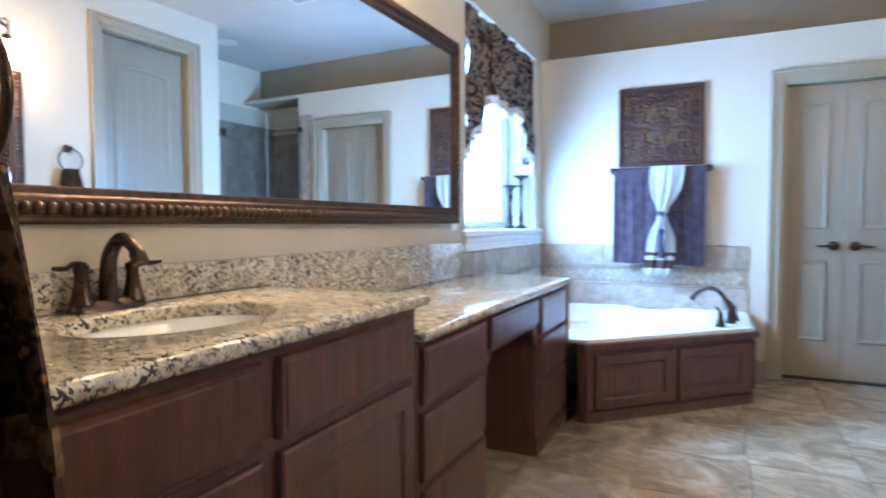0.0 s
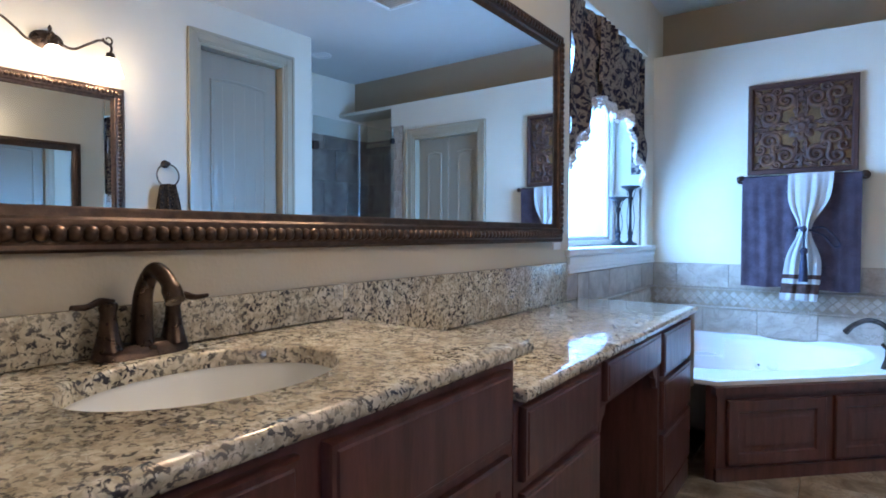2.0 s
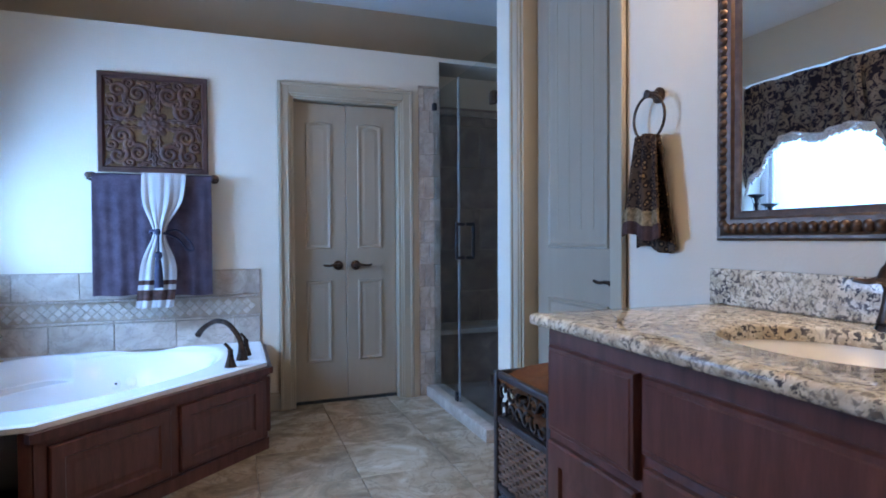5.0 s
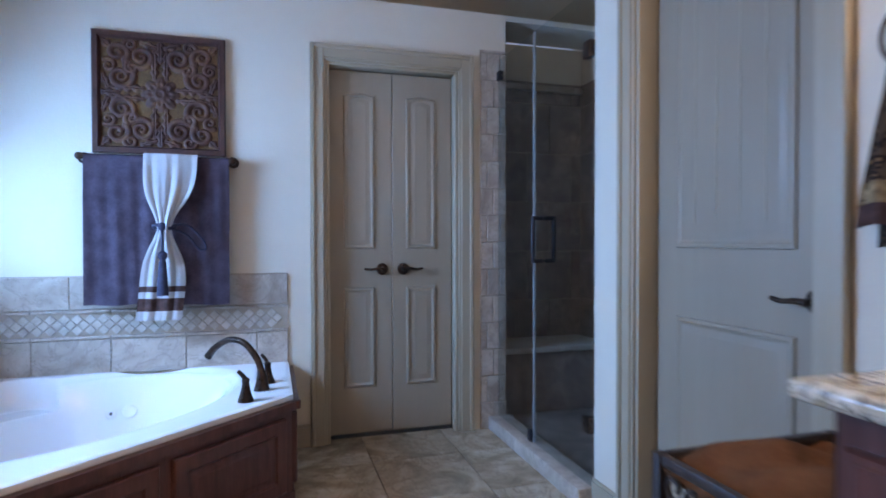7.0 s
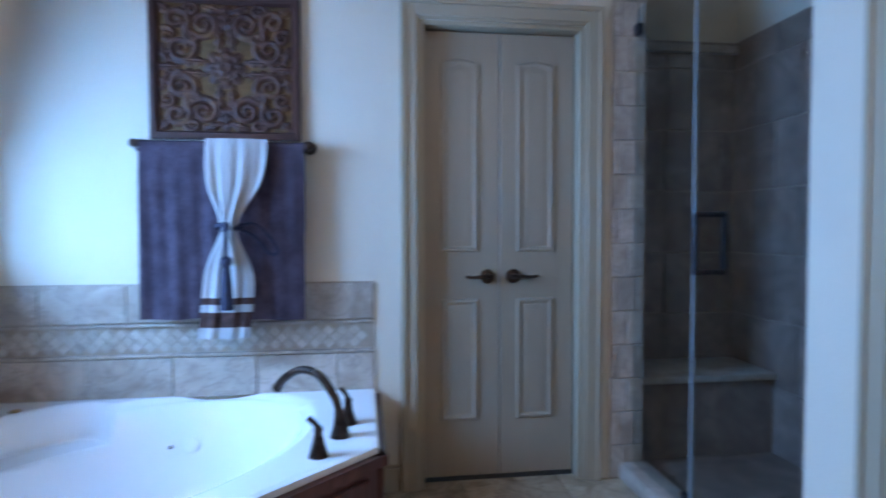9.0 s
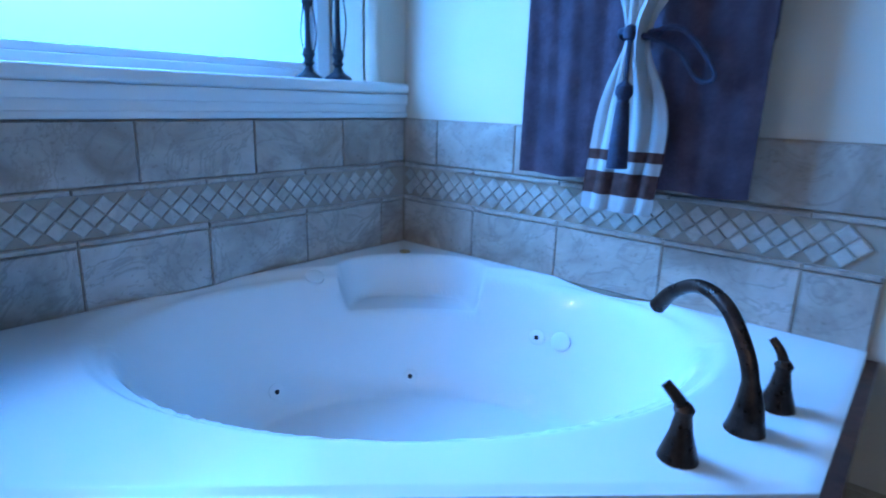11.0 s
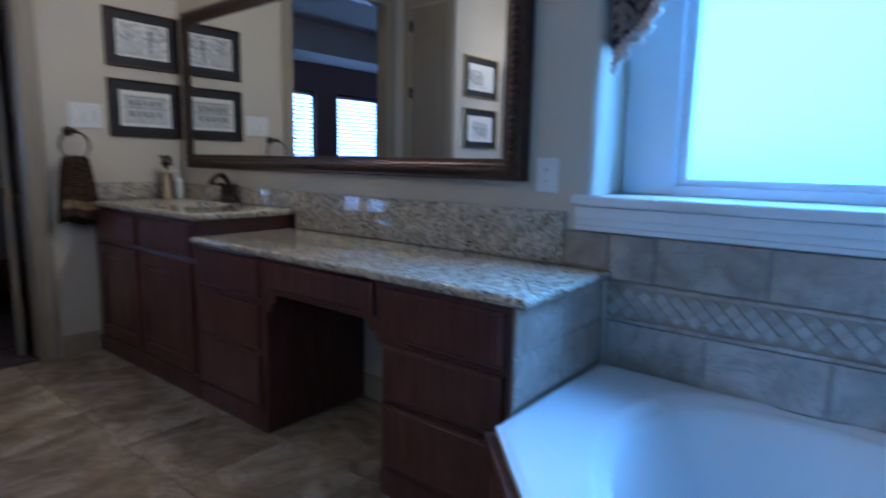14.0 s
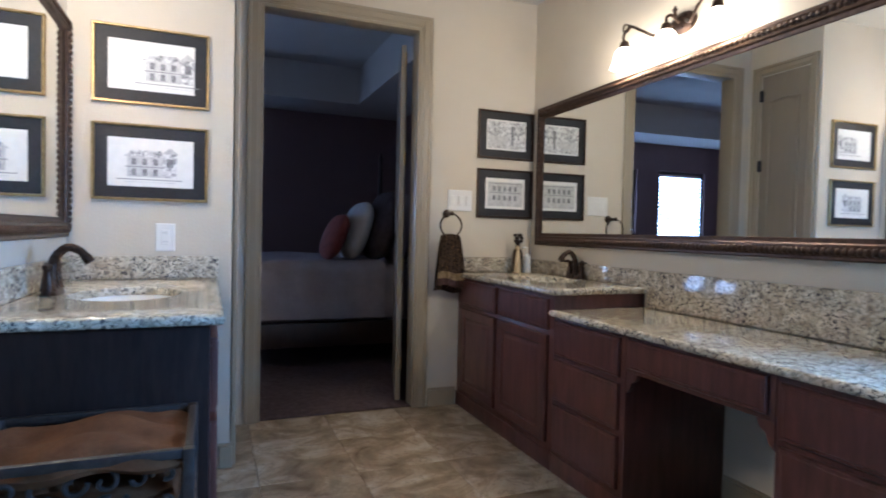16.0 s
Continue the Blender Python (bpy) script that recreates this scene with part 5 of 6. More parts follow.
def bath_towels():
    yb = YB - 0.075
    x0, x1, zb = -0.592, 0.052, 1.460
    bar = thing("towel_bar", (-0.28, YB, zb), "dark bronze towel bar under the carving", "towel bar")
    part("rail", tube([(x0 - 0.01, yb, zb), (x1 + 0.01, yb, zb)], 0.010, 14), BRONZE, bar)
    for x in (x0 - 0.012, x1 + 0.012):
        part("post", tube([(x, YB - 0.001, zb), (x, YB - 0.012, zb), (x, YB - 0.02, zb), (x, yb, zb), (x, yb - 0.018, zb), (x, yb - 0.024, zb)], [0.028, 0.028, 0.014, 0.012, 0.018, 0.004], 16), BRONZE, bar)
    def drape(a, b, length, seed, off=0.0, pinch=None, back=0.5, wave=0.0045):
        def f(u, v):
            s = v * (length + back * length) - back * length      # along the cloth, 0 at the bar
            x = a + (b - a) * u
            fold = wave * (math.sin(u * 13 + seed + 1.3 * s) + 0.7 * math.sin(u * 29 + seed * 2 - 2.1 * s) + 0.5 * noise.noise((u * 7 + seed, s * 5, 0.3))) * min(1, abs(s) * 4)
            r = 0.0145 + off
            if abs(s) < 0.022:
                t = s / 0.022 * math.pi / 2
                return (x, yb - r * math.sin(t), zb + r * math.cos(t))
            if s > 0:
                return (x, yb - r - fold - 0.012 * s - off, zb - (s - 0.022) + 0.004 * math.sin(u * 9 + seed) * s)
            return (x, yb + r + 0.3 * fold, zb + s + 0.022)
        return f
    tw = thing("bath_towel", (-0.5, yb, zb), "charcoal purple terry bath towel folded over the bar", "towel", "bath towels on the bar")
    part("towel_body", sheet(drape(-0.588, -0.28, 0.72, 1.0), 44, 60, 0.010), PURPLE, tw, "", 80)
    tw = thing("bath_towel", (-0.1, yb, zb), "charcoal purple terry bath towel folded over the bar", "towel", "bath towels on the bar")
    part("towel_body", sheet(drape(-0.275, 0.048, 0.73, 4.0), 44, 60, 0.010), PURPLE, tw, "", 80)
    # white hand towel, gathered at the waist
    ht = thing("hand_towel", (-0.27, yb - 0.04, zb), "white hand towel with brown bands tied with a dark cord", "towel")
    xc = -0.208
    def hand(u, v):
        z = zb + 0.018 - 0.79 * v
        waist = math.exp(-((v - 0.44) / 0.16) ** 2)
        half = 0.118 * (1 - 0.72 * waist) * (1 - 0.10 * v) if v < 0.44 else (0.118 - 0.118 * 0.72 * waist) * (0.86)
        gather = 0.006 + 0.006 * waist
        c = xc - 0.022 * math.exp(-((v - 0.46) / 0.25) ** 2) - 0.11 * max(0, v - 0.46)
        fold = gather * (math.sin(u * 19 + 1.2 + 1.5 * v) + 0.6 * math.sin(u * 33 - 2.0 * v)) * min(1, v * 5 + 0.15)
        return (c + (u - 0.5) * 2 * half, yb - 0.040 - 0.030 * waist - fold - 0.02 * math.sin(math.pi * u) * (0.4 + waist) - 0.012 * v, z)
    bands = [(0.0, 0.795, WHITETERRY, "towel_body"), (0.795, 0.83, BROWNCLOTH, "woven_band"), (0.83, 0.868, WHITETERRY, "white_band"), (0.868, 0.945, BROWNCLOTH, "woven_band"), (0.945, 1.0, WHITETERRY, "towel_hem")]
    for a, b, mat, nm in bands:
        part(nm, sheet(lambda u, v, a=a, b=b: hand(u, a + (b - a) * v), 40, max(3, int(60 * (b - a))), 0.007), mat, ht, "", 80)
    cord = thing("tie_cord", (xc - 0.03, yb - 0.09, 1.14), "dark navy tasselled cord tied round the white towel", "cord")
    zt = zb + 0.018 - 0.79 * 0.44
    loop = [(xc - 0.028 + 0.046 * math.cos(a), yb - 0.070 + 0.045 * math.sin(a), zt + 0.008 * math.sin(2 * a)) for a in (2 * math.pi * i / 40 for i in range(41))]
    part("loop", tube(loop, 0.008, 10), NAVY, cord)
    part("hanging_loop", tube(bend([(xc + 0.01, yb - 0.115, zt), (xc + 0.07, yb - 0.075, zt + 0.01), (xc + 0.13, yb - 0.060, zt - 0.05), (xc + 0.155, yb - 0.060, zt - 0.10), (xc + 0.12, yb - 0.062, zt - 0.105), (xc + 0.07, yb - 0.075, zt - 0.04), (xc, yb - 0.115, zt - 0.005)], 7), 0.006, 8), NAVY, cord)
    part("knot", lathe([(0.004, -0.02), (0.016, -0.012), (0.018, 0), (0.014, 0.014), (0.004, 0.02)], (xc - 0.03, yb - 0.120, zt), 14), NAVY, cord)
    part("strand", tube([(xc - 0.03, yb - 0.122, zt), (xc - 0.028, yb - 0.126, zt - 0.11)], 0.006, 8), NAVY, cord)
    part("tassel", lathe([(0.006, 0.0), (0.020, -0.012), (0.022, -0.03), (0.013, -0.045), (0.016, -0.055), (0.022, -0.13), (0.026, -0.21)], (xc - 0.028, yb - 0.128, zt - 0.11), 16), NAVY, cord)


bath_towels()


# ---- shower ----
ob = thing("shower_bench", (1.9, 4.83, 0.0), "tiled shower bench with a pale stone slab top", "bench")
part("bench_base", box(1.565, XS - 0.014, 4.835, YS - 0.012, 0.005, 0.375), SHOWERTILE, ob, "brown stone tile face", None)
part("bench_top", box(1.563, XS - 0.014, 4.80, YS - 0.012, 0.377, 0.412, 0.008), MOSAIC, ob, "pale stone slab")
single("shower_curb", boxes([(1.447, 1.58, YE, YB - 0.012, FZ, 0.045)], 0.006), WALLTILE, "low pale stone shower curb", "curb", "structure")
gx = 1.512
ob = thing("shower_enclosure", (gx, 4.2, 0.1), "frameless clear glass shower door and fixed panel with dark hardware", "shower enclosure")
for nm, a, b in (("glass_door", YE + 0.008, 4.245), ("fixed_panel", 4.255, YB - 0.012)):
    p = part(nm, box(gx - 0.005, gx + 0.005, a, b, 0.048, 2.10, 0.0015), CLEAR, ob, "clear glass panel", None)
    if nm == "glass_door":
        for z in (0.30, 1.85):
            part("hinge", box(gx - 0.016, gx + 0.016, YE + 0.002, YE + 0.060, z - 0.035, z + 0.035, 0.004), BRONZE, p, "dark bronze glass hinge")
        for s in (-1, 1):
            hx = gx + s * 0.055
            grip = bend([(gx + s * 0.006, 4.15, 0.965), (hx - s * 0.006, 4.15, 0.965), (hx, 4.15, 0.98), (hx, 4.15, 1.155), (hx - s * 0.006, 4.15, 1.17), (gx + s * 0.006, 4.15, 1.17)], 4)
            part("pull_handle", tube(grip, 0.0105, 12), IRON, p, "black D-shaped pull")
    else:
        part("glass_clamp", box(gx - 0.014, gx + 0.014, YB - 0.052, YB - 0.012, 1.985, 2.035, 0.003), IRON, p, "dark glass clamp")
        part("glass_clamp", box(gx - 0.014, gx + 0.014, 4.26, 4.305, 0.044, 0.10, 0.003), IRON, p, "dark glass clamp")
        part("edge_seal", box(gx - 0.006, gx + 0.006, 4.246, 4.253, 0.048, 2.10), GLASSEDGE, p, "clear edge seal")
ob = thing("shower_valve", (XS, 4.2, 1.1), "dark bronze shower valve on the tiled wall", "shower valve")
part("plate", tube([(XS - 0.012, 4.25, 0.98), (XS - 0.022, 4.25, 0.98), (XS - 0.026, 4.25, 0.98)], [0.075, 0.072, 0.05], 24), BRONZE, ob)
part("lever", tube(bend([(XS - 0.02, 4.25, 0.98), (XS - 0.06, 4.25, 0.98), (XS - 0.065, 4.30, 0.975), (XS - 0.06, 4.36, 0.98)], 5), 0.012, 12), BRONZE, ob)
single("soap_shelf", box(XS - 0.10, XS - 0.014, 4.30, 4.52, 0.93, 0.95, 0.005), MOSAIC, "pale stone corner soap shelf", "shelf")
single("shower_header", box(1.565, XS - 0.014, YS - 0.05, YS - 0.014, 2.06, 2.10, 0.004), WALLTILE, "pale stone band at the top of the shower tile", "trim", "structure")


# ---- ceiling fittings ----
ob = thing("ceiling_vent", (0.44, 3.5, ZC), "white slatted ceiling air vent", "air vent")
part("frame", boxes([(0.30, 0.58, 3.36, 3.385, ZC - 0.012, ZC - 0.001), (0.30, 0.58, 3.615, 3.64, ZC - 0.012, ZC - 0.001), (0.30, 0.325, 3.385, 3.615, ZC - 0.012, ZC - 0.001), (0.555, 0.58, 3.385, 3.615, ZC - 0.012, ZC - 0.001)], 0.002), PLASTIC, ob)
for i in range(8):
    y = 3.40 + i * 0.0285
    part("slat", rings_mesh([[(x, y, ZC - 0.010), (x, y + 0.003, ZC - 0.009), (x, y + 0.020, ZC - 0.003), (x, y + 0.017, ZC - 0.002)] for x in (0.326, 0.554)]), PLASTIC, ob, "", None)
ob = thing("recessed_light", (1.80, 4.05, ZC), "unlit white recessed ceiling light over the shower", "ceiling light")
part("trim_ring", lathe([(0.095, -0.001), (0.095, -0.008), (0.085, -0.012), (0.070, -0.010), (0.068, -0.002)], (1.80, 4.05, ZC), 32, None, False), PLASTIC, ob)
part("lens", lathe([(0.068, -0.004), (0.04, -0.010), (0.005, -0.012)], (1.80, 4.05, ZC), 28), PLASTIC, ob)


# ---- laundry basket stand ----
def basket():
    x0, x1, y0, y1, h = 0.965, 1.42, 2.215, 2.575, 0.655
    ob = thing("wicker_basket", ((x0 + x1) / 2, (y0 + y1) / 2, 0), "tall dark framed wicker basket stand beside the vanity", "basket")
    for x in (x0, x1 - 0.024):
        for y in (y0, y1 - 0.024):
            part("post", box(x, x + 0.024, y, y + 0.024, FZ, h, 0.004), DARKWICKER, ob)
    for z in (0.05, 0.27, 0.49, h - 0.022):
        part("rail", boxes([(x0 + 0.024, x1 - 0.024, y0 + 0.003, y0 + 0.021, z, z + 0.022), (x0 + 0.024, x1 - 0.024, y1 - 0.021, y1 - 0.003, z, z + 0.022),
                            (x0 + 0.003, x0 + 0.021, y0 + 0.024, y1 - 0.024, z, z + 0.022), (x1 - 0.021, x1 - 0.003, y0 + 0.024, y1 - 0.024, z, z + 0.022)], 0.004), DARKWICKER, ob)
    part("shelf", box(x0 + 0.024, x1 - 0.024, y0 + 0.024, y1 - 0.024, 0.50, 0.51), DARKWICKER, ob)
    def weave(a, b, z0, z1, fixed, axis, mat, nm):
        bm = bmesh.new()
        rows = max(2, int((z1 - z0) / 0.014))
        for k in range(rows):
            z = z0 + (k + 0.5) * (z1 - z0) / rows
            n = 26
            pts = []
            for i in range(n + 1):
                s = a + (b - a) * i / n
                d = 0.005 * math.sin(i * math.pi / 2 + (k % 2) * math.pi)
                pts.append((s, fixed + d, z) if axis == "x" else (fixed + d, s, z))
            tube(pts, 0.0062, 6, bm)
        tagged(part(nm, bm, mat, ob, "", 60), kind="stuff")
    for z0, z1, mat in ((0.075, 0.268, DARKWICKER), (0.295, 0.488, WICKER)):
        weave(x0 + 0.024, x1 - 0.024, z0, z1, y1 - 0.012, "x", mat, "woven_panel")
        weave(y0 + 0.024, y1 - 0.024, z0, z1, x0 + 0.012, "y", mat, "woven_panel")
    # scrolled top band
    for axis in ("x", "y"):
        bm = bmesh.new()
        lo, hi = (x0 + 0.03, x1 - 0.03) if axis == "x" else (y0 + 0.03, y1 - 0.03)
        k = int((hi - lo) / 0.05)
        for i in range(k):
            c = lo + (i + 0.5) * (hi - lo) / k
            for s in (-1, 1):
                pts = []
                for j in range(16):
                    t = j / 15
                    r = 0.026 * (1 - 0.7 * t)
                    u, w = c + r * math.cos(s * 5 * t + i), 0.572 + s * 0.028 + r * math.sin(s * 5 * t + i)
                    pts.append((u, y1 - 0.012, w) if axis == "x" else (x0 + 0.012, u, w))
                tube(pts, 0.0055, 6, bm)
        tagged(part("scroll_band", bm, DARKWICKER, ob, "dark scrolled wicker band", 60), kind="stuff")
    tw = thing("folded_towel", ((x0 + x1) / 2, (y0 + y1) / 2, 0.511), "brown plush towels folded on the basket stand", "towel")
    def heap(dz, sx, sy, seed):
        def f(u, v):
            a, b = 2 * u - 1, 2 * v - 1
            e = max(abs(a), abs(b))
            z = h - 0.022 + dz + 0.014 * math.sin(a * 4 + seed) + 0.010 * math.sin(b * 7 + seed * 2 + a * 3) - 0.02 * max(0, e - 0.82) / 0.18 + 0.03 * (b - a) * 0.5 * (1 - e)
            return ((x0 + x1) / 2 + a * sx * 0.200 + 0.008 * math.sin(b * 9 + seed), (y0 + y1) / 2 + 0.006 + b * sy * 0.165 + 0.008 * math.sin(a * 8), z)
        return f
    part("fold", sheet(heap(-0.045, 0.92, 0.90, 0.4), 30, 30, 0.020), SUEDE, tw, "", 80)
    part("fold", sheet(heap(0.0, 1.02, 1.0, 2.0), 34, 34, 0.020), SUEDE, tw, "", 80)
    part("underfold", box(x0 + 0.03, x1 - 0.03, y0 + 0.03, y1 - 0.03, 0.511, h - 0.09, 0.03, None, 3), SUEDE, tw)


basket()


# ---- bedroom beyond the doorway ----
BX0, BX1, BY0, BY1 = -1.30, 4.4, -3.2, YD - 0.12
single("floor_bedroom", box(BX0, BX1, BY0, YD - 0.03, FZ - 0.05, FZ + 0.008), CARPET, "dark taupe bedroom carpet", "floor", "structure", smooth=None)
single("wall_bedroom", boxes([(BX0 - 0.1, BX0, BY0, BY1, FZ, 3.0), (BX1, BX1 + 0.1, BY0, BY1, FZ, 3.0), (BX0 - 0.1, 1.9, BY0 - 0.1, BY0, FZ, 3.0), (3.85, BX1 + 0.1, BY0 - 0.1, BY0, FZ, 3.0),
                              (1.9, 3.85, BY0 - 0.1, BY0, FZ, 0.85), (1.9, 3.85, BY0 - 0.1, BY0, 2.15, 3.0), (2.55, 2.95, BY0 - 0.1, BY0, 0.85, 2.15),
                              (XC + 0.12, BX1, YD - 0.12, YD, FZ, 3.0), (BX0 - 0.1, XL, YD - 0.25, YD - 0.12, FZ, 3.0)]), PLUM, "dark plum painted bedroom walls", "wall", "structure", smooth=None)
single("ceiling_bedroom", boxes([(BX0, BX1, BY0, BY1 + 0.1, 2.95, 3.05), (BX0, BX0 + 0.7, BY0, BY1, 2.55, 2.95), (BX0 + 0.7, BX1, BY0, BY0 + 0.7, 2.55, 2.95)]), CEILING, "bedroom tray ceiling with a dropped border", "ceiling", "structure", smooth=None)
for nm, a, b in (("window_2", 1.9, 2.55), ("window_3", 2.95, 3.85)):
    ob = thing(nm, ((a + b) / 2, BY0, 0.85), "bedroom window with horizontal blinds, slats glowing in place of daylight", "window", kind="structure")
    part("window_frame", boxes([(a, a + 0.05, BY0 - 0.08, BY0 - 0.03, 0.85, 2.15), (b - 0.05, b, BY0 - 0.08, BY0 - 0.03, 0.85, 2.15), (a + 0.05, b - 0.05, BY0 - 0.08, BY0 - 0.03, 0.85, 0.90), (a + 0.05, b - 0.05, BY0 - 0.08, BY0 - 0.03, 2.10, 2.15)], 0.004), DARKWOOD, ob)
    for i in range(20):
        z = 0.905 + i * 0.059
        # emissive slats brighten the bedroom; no lamp stands behind them
        part("slat", rings_mesh([[(x, BY0 - 0.045, z), (x, BY0 - 0.042, z), (x, BY0 - 0.030, z + 0.038), (x, BY0 - 0.033, z + 0.038)] for x in (a + 0.02, b - 0.02)]), BLINDGLOW, ob, "", None)
# added dark sheet, so the gaps between the glowing slats read dark
single("backdrop_bedroom", box(0.5, 5.5, BY0 - 0.9, BY0 - 0.89, 0, 3.2), PLUM, "dark plum sheet added behind the bedroom blinds to darken the gaps", "backdrop", "structure", smooth=None)


def pillow(name, c, w, h, d, tilt, mat, label):
    ob = single(name, bmesh.new(), mat, label, "pillow", group="bed pillows")
    bm = bmesh.new()
    bmesh.ops.create_uvsphere(bm, u_segments=28, v_segments=18, radius=1)
    for v in bm.verts:
        x, y, z = v.co
        q = (abs(y) ** 3.2 + abs(z) ** 3.2) ** (1 / 3.2) / max(1e-6, math.hypot(y, z)) if math.hypot(y, z) > 1e-6 else 1
        v.co = Vector((x * d, y / max(q, 1e-6) * w, z / max(q, 1e-6) * h))
    me = mesh_of(name, bm, mat, 80)
    ob.data = me
    ob.matrix_world = pose(*c, 0, tilt, 0)
    return ob


ob = thing("bed", (0.4, -1.75, FZ), "high dark wooden bed with a grey quilt and posts", "bed")
part("mattress", box(-0.90, 1.45, -2.60, -0.86, 0.36, 0.84, 0.08, None, 4), BEDDING, ob, "grey mattress")
def quilt(u, v):
    x = -0.45 + 2.02 * u
    s = (v - 0.5) * 2.75
    half = 0.90
    fold = 0.012 * math.sin(x * 19 + v * 3)
    if abs(s) < half:
        return (x, -1.73 + s, 0.875 + 0.008 * math.sin(x * 8) * math.cos(s * 7))
    return (x, -1.73 + math.copysign(half + 0.02 + fold, s), 0.875 - (abs(s) - half))
part("quilt", sheet(quilt, 40, 50, 0.015), BEDDING, ob, "grey quilt hanging over the side", 80)
part("bed_rail", box(-0.90, 1.50, -0.90, -0.86, 0.16, 0.36, 0.008), DARKWOOD, ob)
part("headboard", box(-0.98, -0.92, -2.65, -0.82, 0.10, 1.35, 0.02), DARKWOOD, ob)
for y in (-2.68, -0.86):
    part("bed_post", lathe([(0.045, FZ + 0.008), (0.045, 0.4), (0.030, 0.5), (0.040, 0.9), (0.028, 1.3), (0.034, 1.5), (0.018, 1.9), (0.026, 1.98), (0.005, 2.05)], (-0.92, y, 0), 16), DARKWOOD, ob)
    part("bed_post", lathe([(0.045, FZ + 0.008), (0.045, 0.35), (0.030, 0.45), (0.038, 0.7), (0.02, 0.8)], (1.50, y, 0), 16), DARKWOOD, ob)
pillow("bed_pillow", (-0.08, -1.15, 1.07), 0.26, 0.21, 0.09, -22, REDCLOTH, "rust red cushion on the bed")
pillow("bed_pillow", (-0.30, -1.28, 1.13), 0.33, 0.27, 0.11, -18, CUSHION, "pale grey pillow standing on the bed")
pillow("bed_pillow", (-0.52, -1.22, 1.18), 0.36, 0.32, 0.12, -14, DARKCLOTH, "dark brown pillow against the headboard")
pillow("bed_pillow", (-0.70, -1.20, 1.16), 0.38, 0.32, 0.12, -12, BEDDING, "grey patterned pillow against the headboard")


# ---- pieces: floor and wall tiles ----
def tile_mesh(name, sx, sy, sz, mat, ch=0.003):
    """A slab from 0 to sx, sy along its face, sz thick, chamfered."""
    bm = rings_mesh([[(i, i, z), (sx - i, i, z), (sx - i, sy - i, z), (i, sy - i, z)] for i, z in ((0, 0), (0, sz - ch), (ch, sz))], True, False, True)
    return mesh_of(name, bm, mat, None)


def lay(parent, u0, u1, v0, v1, du, dv, place, mat, name="tile", thick=0.008, gap=0.004, shift=0.0):
    """Tiles over a rectangle; place(u, v) gives the pose of a tile whose corner is there."""
    kinds = {}
    j, v = 0, v0
    while v < v1 - 0.01:
        h = min(dv, v1 - v)
        u = u0 - (shift * du if j % 2 else 0)
        while u < u1 - 0.01:
            a, b = max(u, u0), min(u + du, u1)
            if b - a > 0.012:
                key = (round(b - a, 3), round(h, 3))
                if key not in kinds:
                    kinds[key] = tile_mesh(name, key[0] - gap, key[1] - gap, thick, mat)
                ob = new(name, kinds[key])
                ob.parent = parent
                ob.matrix_local = place(a + gap / 2, v + gap / 2)
            u += du
        v += dv
        j += 1


floor = single("floor", boxes([(XL - 0.1, XS + 0.1, YD - 0.03, YS + 0.5, FZ - 0.06, FZ - 0.009)]), GROUT, "travertine tiled bathroom floor", "floor", "structure", smooth=None)
lay(floor, -1.10, 1.50, YD - 0.03, 4.86, 0.455, 0.455, lambda u, v: Matrix.Translation((u, v, FZ - 0.008)), FLOORTILE, "floor_tile", gap=0.003, shift=0.0)

FACE_W = Matrix(((0, 0, 1, 0), (1, 0, 0, 0), (0, 1, 0, 0), (0, 0, 0, 1)))     # tile on the west wall, facing +x
FACE_B = Matrix(((1, 0, 0, 0), (0, 0, -1, 0), (0, 1, 0, 0), (0, 0, 0, 1)))    # tile on the tub wall, facing -y
FACE_E = Matrix(((0, 0, -1, 0), (-1, 0, 0, 0), (0, 1, 0, 0), (0, 0, 0, 1)))   # tile on an east wall, facing -x
FACE_N = Matrix(((-1, 0, 0, 0), (0, 0, 1, 0), (0, 1, 0, 0), (0, 0, 0, 1)))    # tile facing +y
Z1, Z2, Z3 = 0.592, 0.735, 0.895
back_w = single("tile_wall_window", boxes([(XL + 0.0005, XL + 0.003, 3.27, YB, 0.42, 0.897), (XL + 0.0005, XL + 0.003, 3.098, 3.27, LOW_Z + 0.002, 0.897)]), GROUT, "travertine tile wainscot under the window", "tile wall", "structure", smooth=None)
back_b = single("tile_wall_tub", box(XL + 0.003, 0.33, YB - 0.003, YB - 0.0005, 0.42, 0.897), GROUT, "travertine tile wainscot behind the tub", "tile wall", "structure", smooth=None)
back_n = single("tile_wall_cabinet_end", box(XL + 0.003, -0.60, 3.2465, 3.2485, 0.40, 0.733), GROUT, "travertine tiles on the cabinet end above the tub", "tile wall", "structure", smooth=None)
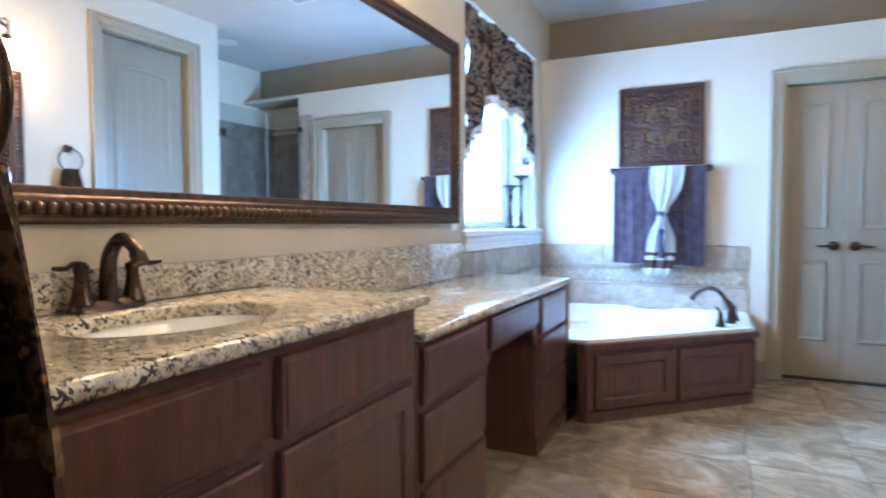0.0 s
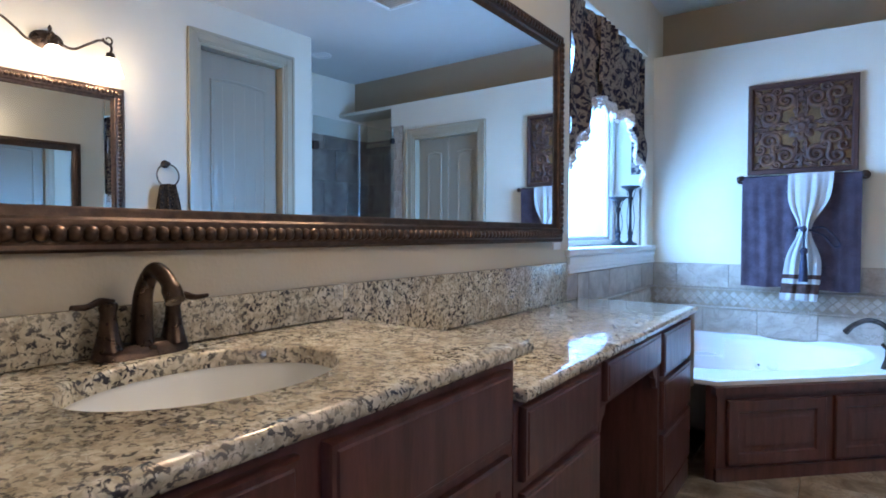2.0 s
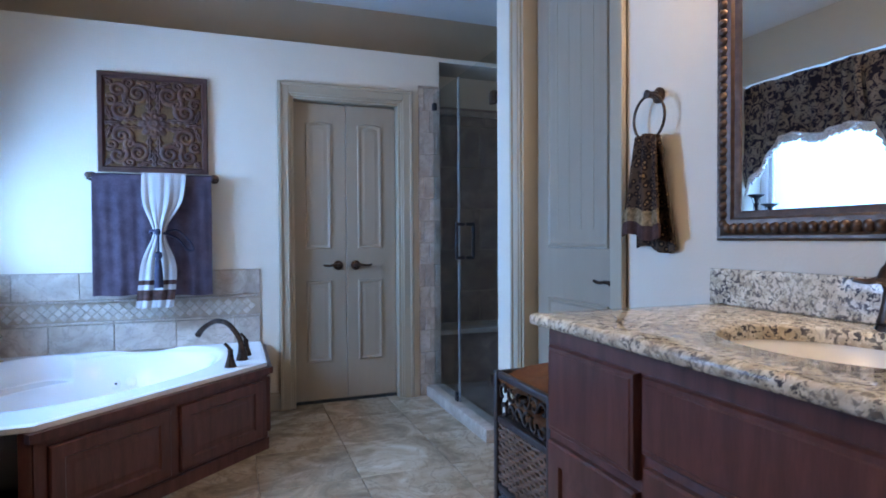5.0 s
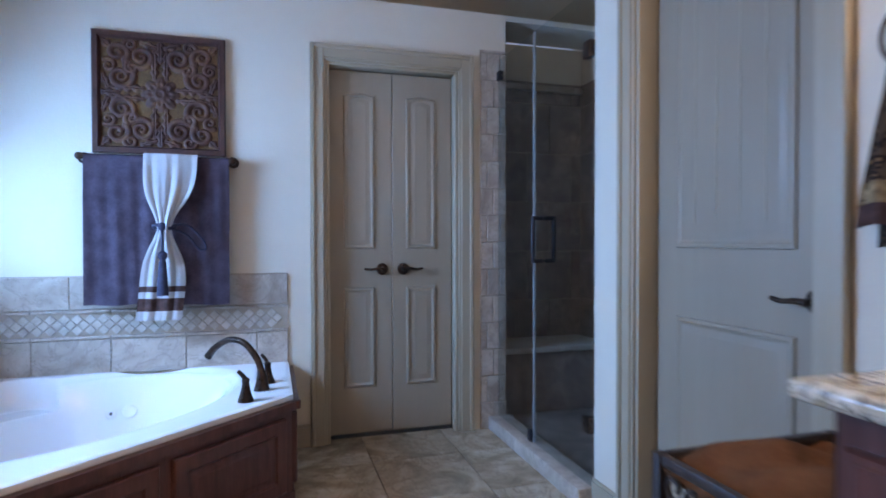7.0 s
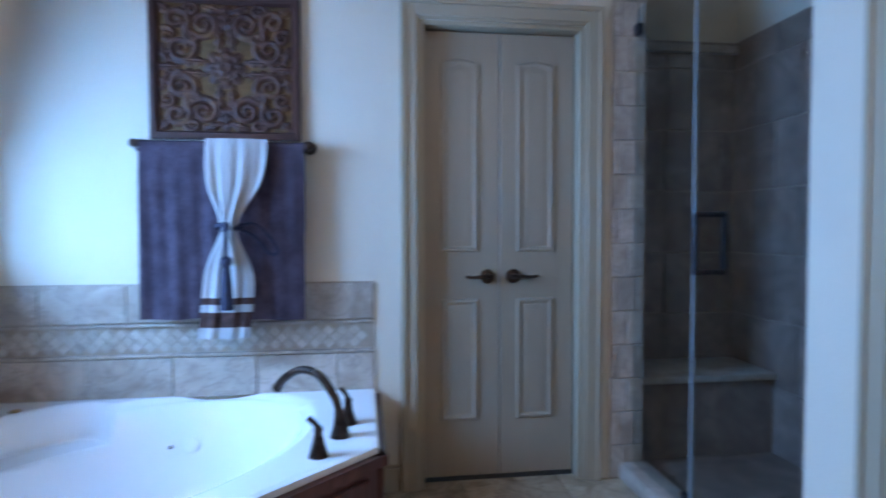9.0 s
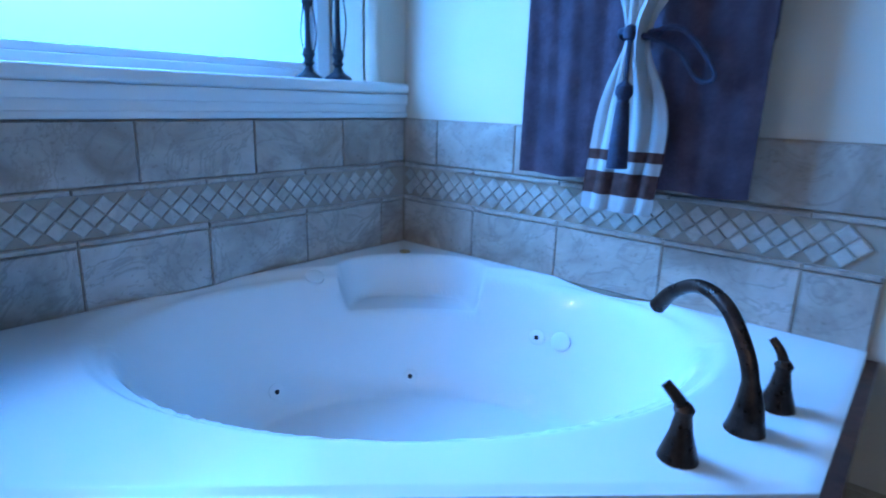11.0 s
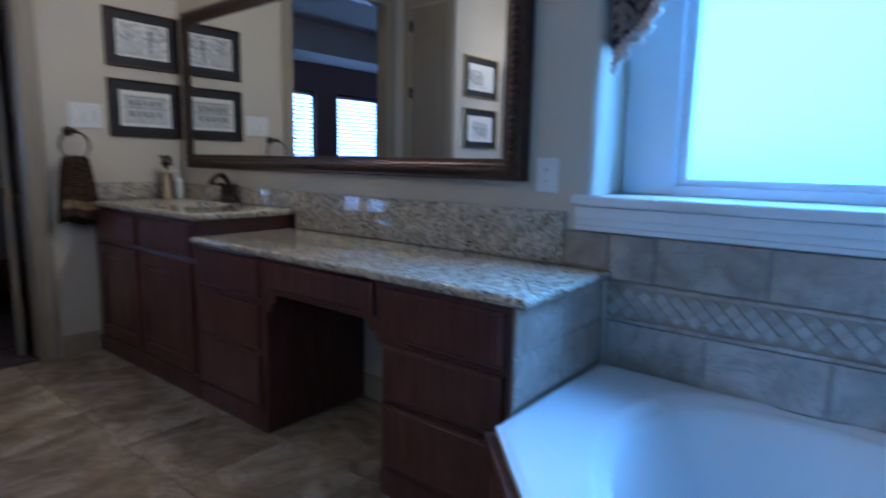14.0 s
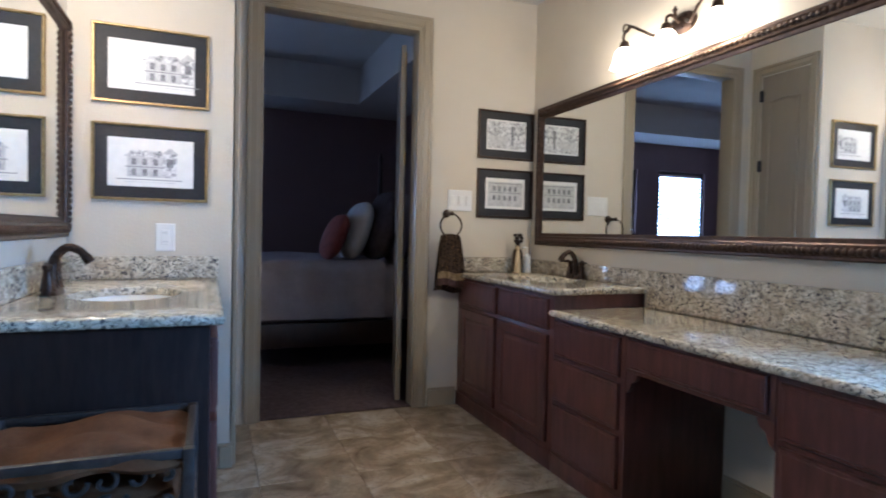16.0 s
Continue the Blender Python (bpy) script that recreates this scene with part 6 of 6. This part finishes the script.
for parent, face, at, lo, hi in ((back_w, FACE_W, lambda u, v: (XL + 0.003, u, v), 3.27, YB - 0.012), (back_b, FACE_B, lambda u, v: (u, YB - 0.003, v), XL + 0.012, 0.33)):
    def put(u, v, face=face, at=at):
        return Matrix.Translation(at(u, v)) @ face
    lay(parent, lo, hi, 0.42, Z1, 0.335, Z1 - 0.42, put, WALLTILE, shift=0.5)
    lay(parent, lo, hi, Z1, Z1 + 0.018, 0.335, 0.018, put, WALLTILE, "liner_tile", 0.011)
    lay(parent, lo, hi, Z2 - 0.018, Z2, 0.335, 0.018, put, WALLTILE, "liner_tile", 0.011)
    lay(parent, lo + 0.16, hi, Z2, Z3, 0.335, Z3 - Z2, put, WALLTILE, shift=0.0)
    lay(parent, lo, lo + 0.16, Z2, Z3, 0.335, Z3 - Z2, put, WALLTILE, shift=0.0)
    # mosaic of small diamonds, two rows and halves between
    d = (Z2 - Z1 - 0.036) / 2.0
    side = d / math.sqrt(2) - 0.003
    dia = tile_mesh("mosaic_tile", side, side, 0.007, MOSAIC, 0.002)
    n = int((hi - lo) / d)
    step = (hi - lo) / n
    for k in range(n):
        for u, v in ((lo + (k + 0.5) * step, Z1 + 0.018 + d * 0.5), (lo + (k + 0.5) * step, Z1 + 0.018 + d * 1.5), (lo + (k + 1.0) * step, Z1 + 0.018 + d)):
            if u > hi - d * 0.6:
                continue
            t = new("mosaic_tile", dia)
            t.parent = parent
            t.matrix_local = put(u, v) @ pose(0, 0, 0, 0, 0, 45) @ Matrix.Translation((-side / 2, -side / 2, 0))
lay(back_w, 3.098, 3.268, LOW_Z + 0.002, Z3, 0.335, 0.16, lambda u, v: Matrix.Translation((XL + 0.003, u, v)) @ FACE_W, WALLTILE)
lay(back_n, 0.60, -XL - 0.005, 0.44, 0.735, 0.29, 0.15, lambda u, v: Matrix.Translation((-u, 3.2485, v)) @ FACE_N, WALLTILE)

sb = single("tile_wall_shower_side", box(XS - 0.003, XS - 0.0005, YE, YS, 0.0, 2.13), GROUT, "brown stone tiles on the shower side wall", "tile wall", "structure", smooth=None)
lay(sb, -YS, -YE, 0.0, 2.13, 0.33, 0.33, lambda u, v: Matrix.Translation((XS - 0.003, -u, v)) @ FACE_E, SHOWERTILE, shift=0.5)
sb = single("tile_wall_shower_end", box(1.563, XS, YS - 0.003, YS - 0.0005, 0.0, 2.13), GROUT, "brown stone tiles on the shower end wall", "tile wall", "structure", smooth=None)
lay(sb, 1.564, XS - 0.012, 0.0, 2.13, 0.33, 0.33, lambda u, v: Matrix.Translation((u, YS - 0.003, v)) @ FACE_B, SHOWERTILE, shift=0.5)
sb = single("tile_wall_shower_jamb", boxes([(1.40, 1.56, YB - 0.003, YB - 0.0005, FZ, 2.16), (1.56, 1.563, YB - 0.003, YS, 0.0, 2.13)]), GROUT, "travertine tile strip beside the shower glass", "tile wall", "structure", smooth=None)
lay(sb, 1.40, 1.56, FZ, 2.16, 0.08, 0.155, lambda u, v: Matrix.Translation((u, YB - 0.003, v)) @ FACE_B, WALLTILE, shift=0.5)
sb = single("floor_shower", boxes([(1.563, XS, YE, YS, -0.02, 0.002)]), SHOWERTILE, "brown stone shower floor", "floor", "structure", smooth=None)
sb = single("tile_wall_shower_near", box(1.60, XS - 0.012, YE + 0.0005, YE + 0.003, 0.0, 2.13), GROUT, "brown stone tiles on the near shower wall", "tile wall", "structure", smooth=None)
lay(sb, -XS + 0.012, -1.60, 0.0, 2.13, 0.33, 0.33, lambda u, v: Matrix.Translation((-u, YE + 0.003, v)) @ FACE_N, SHOWERTILE, shift=0.5)
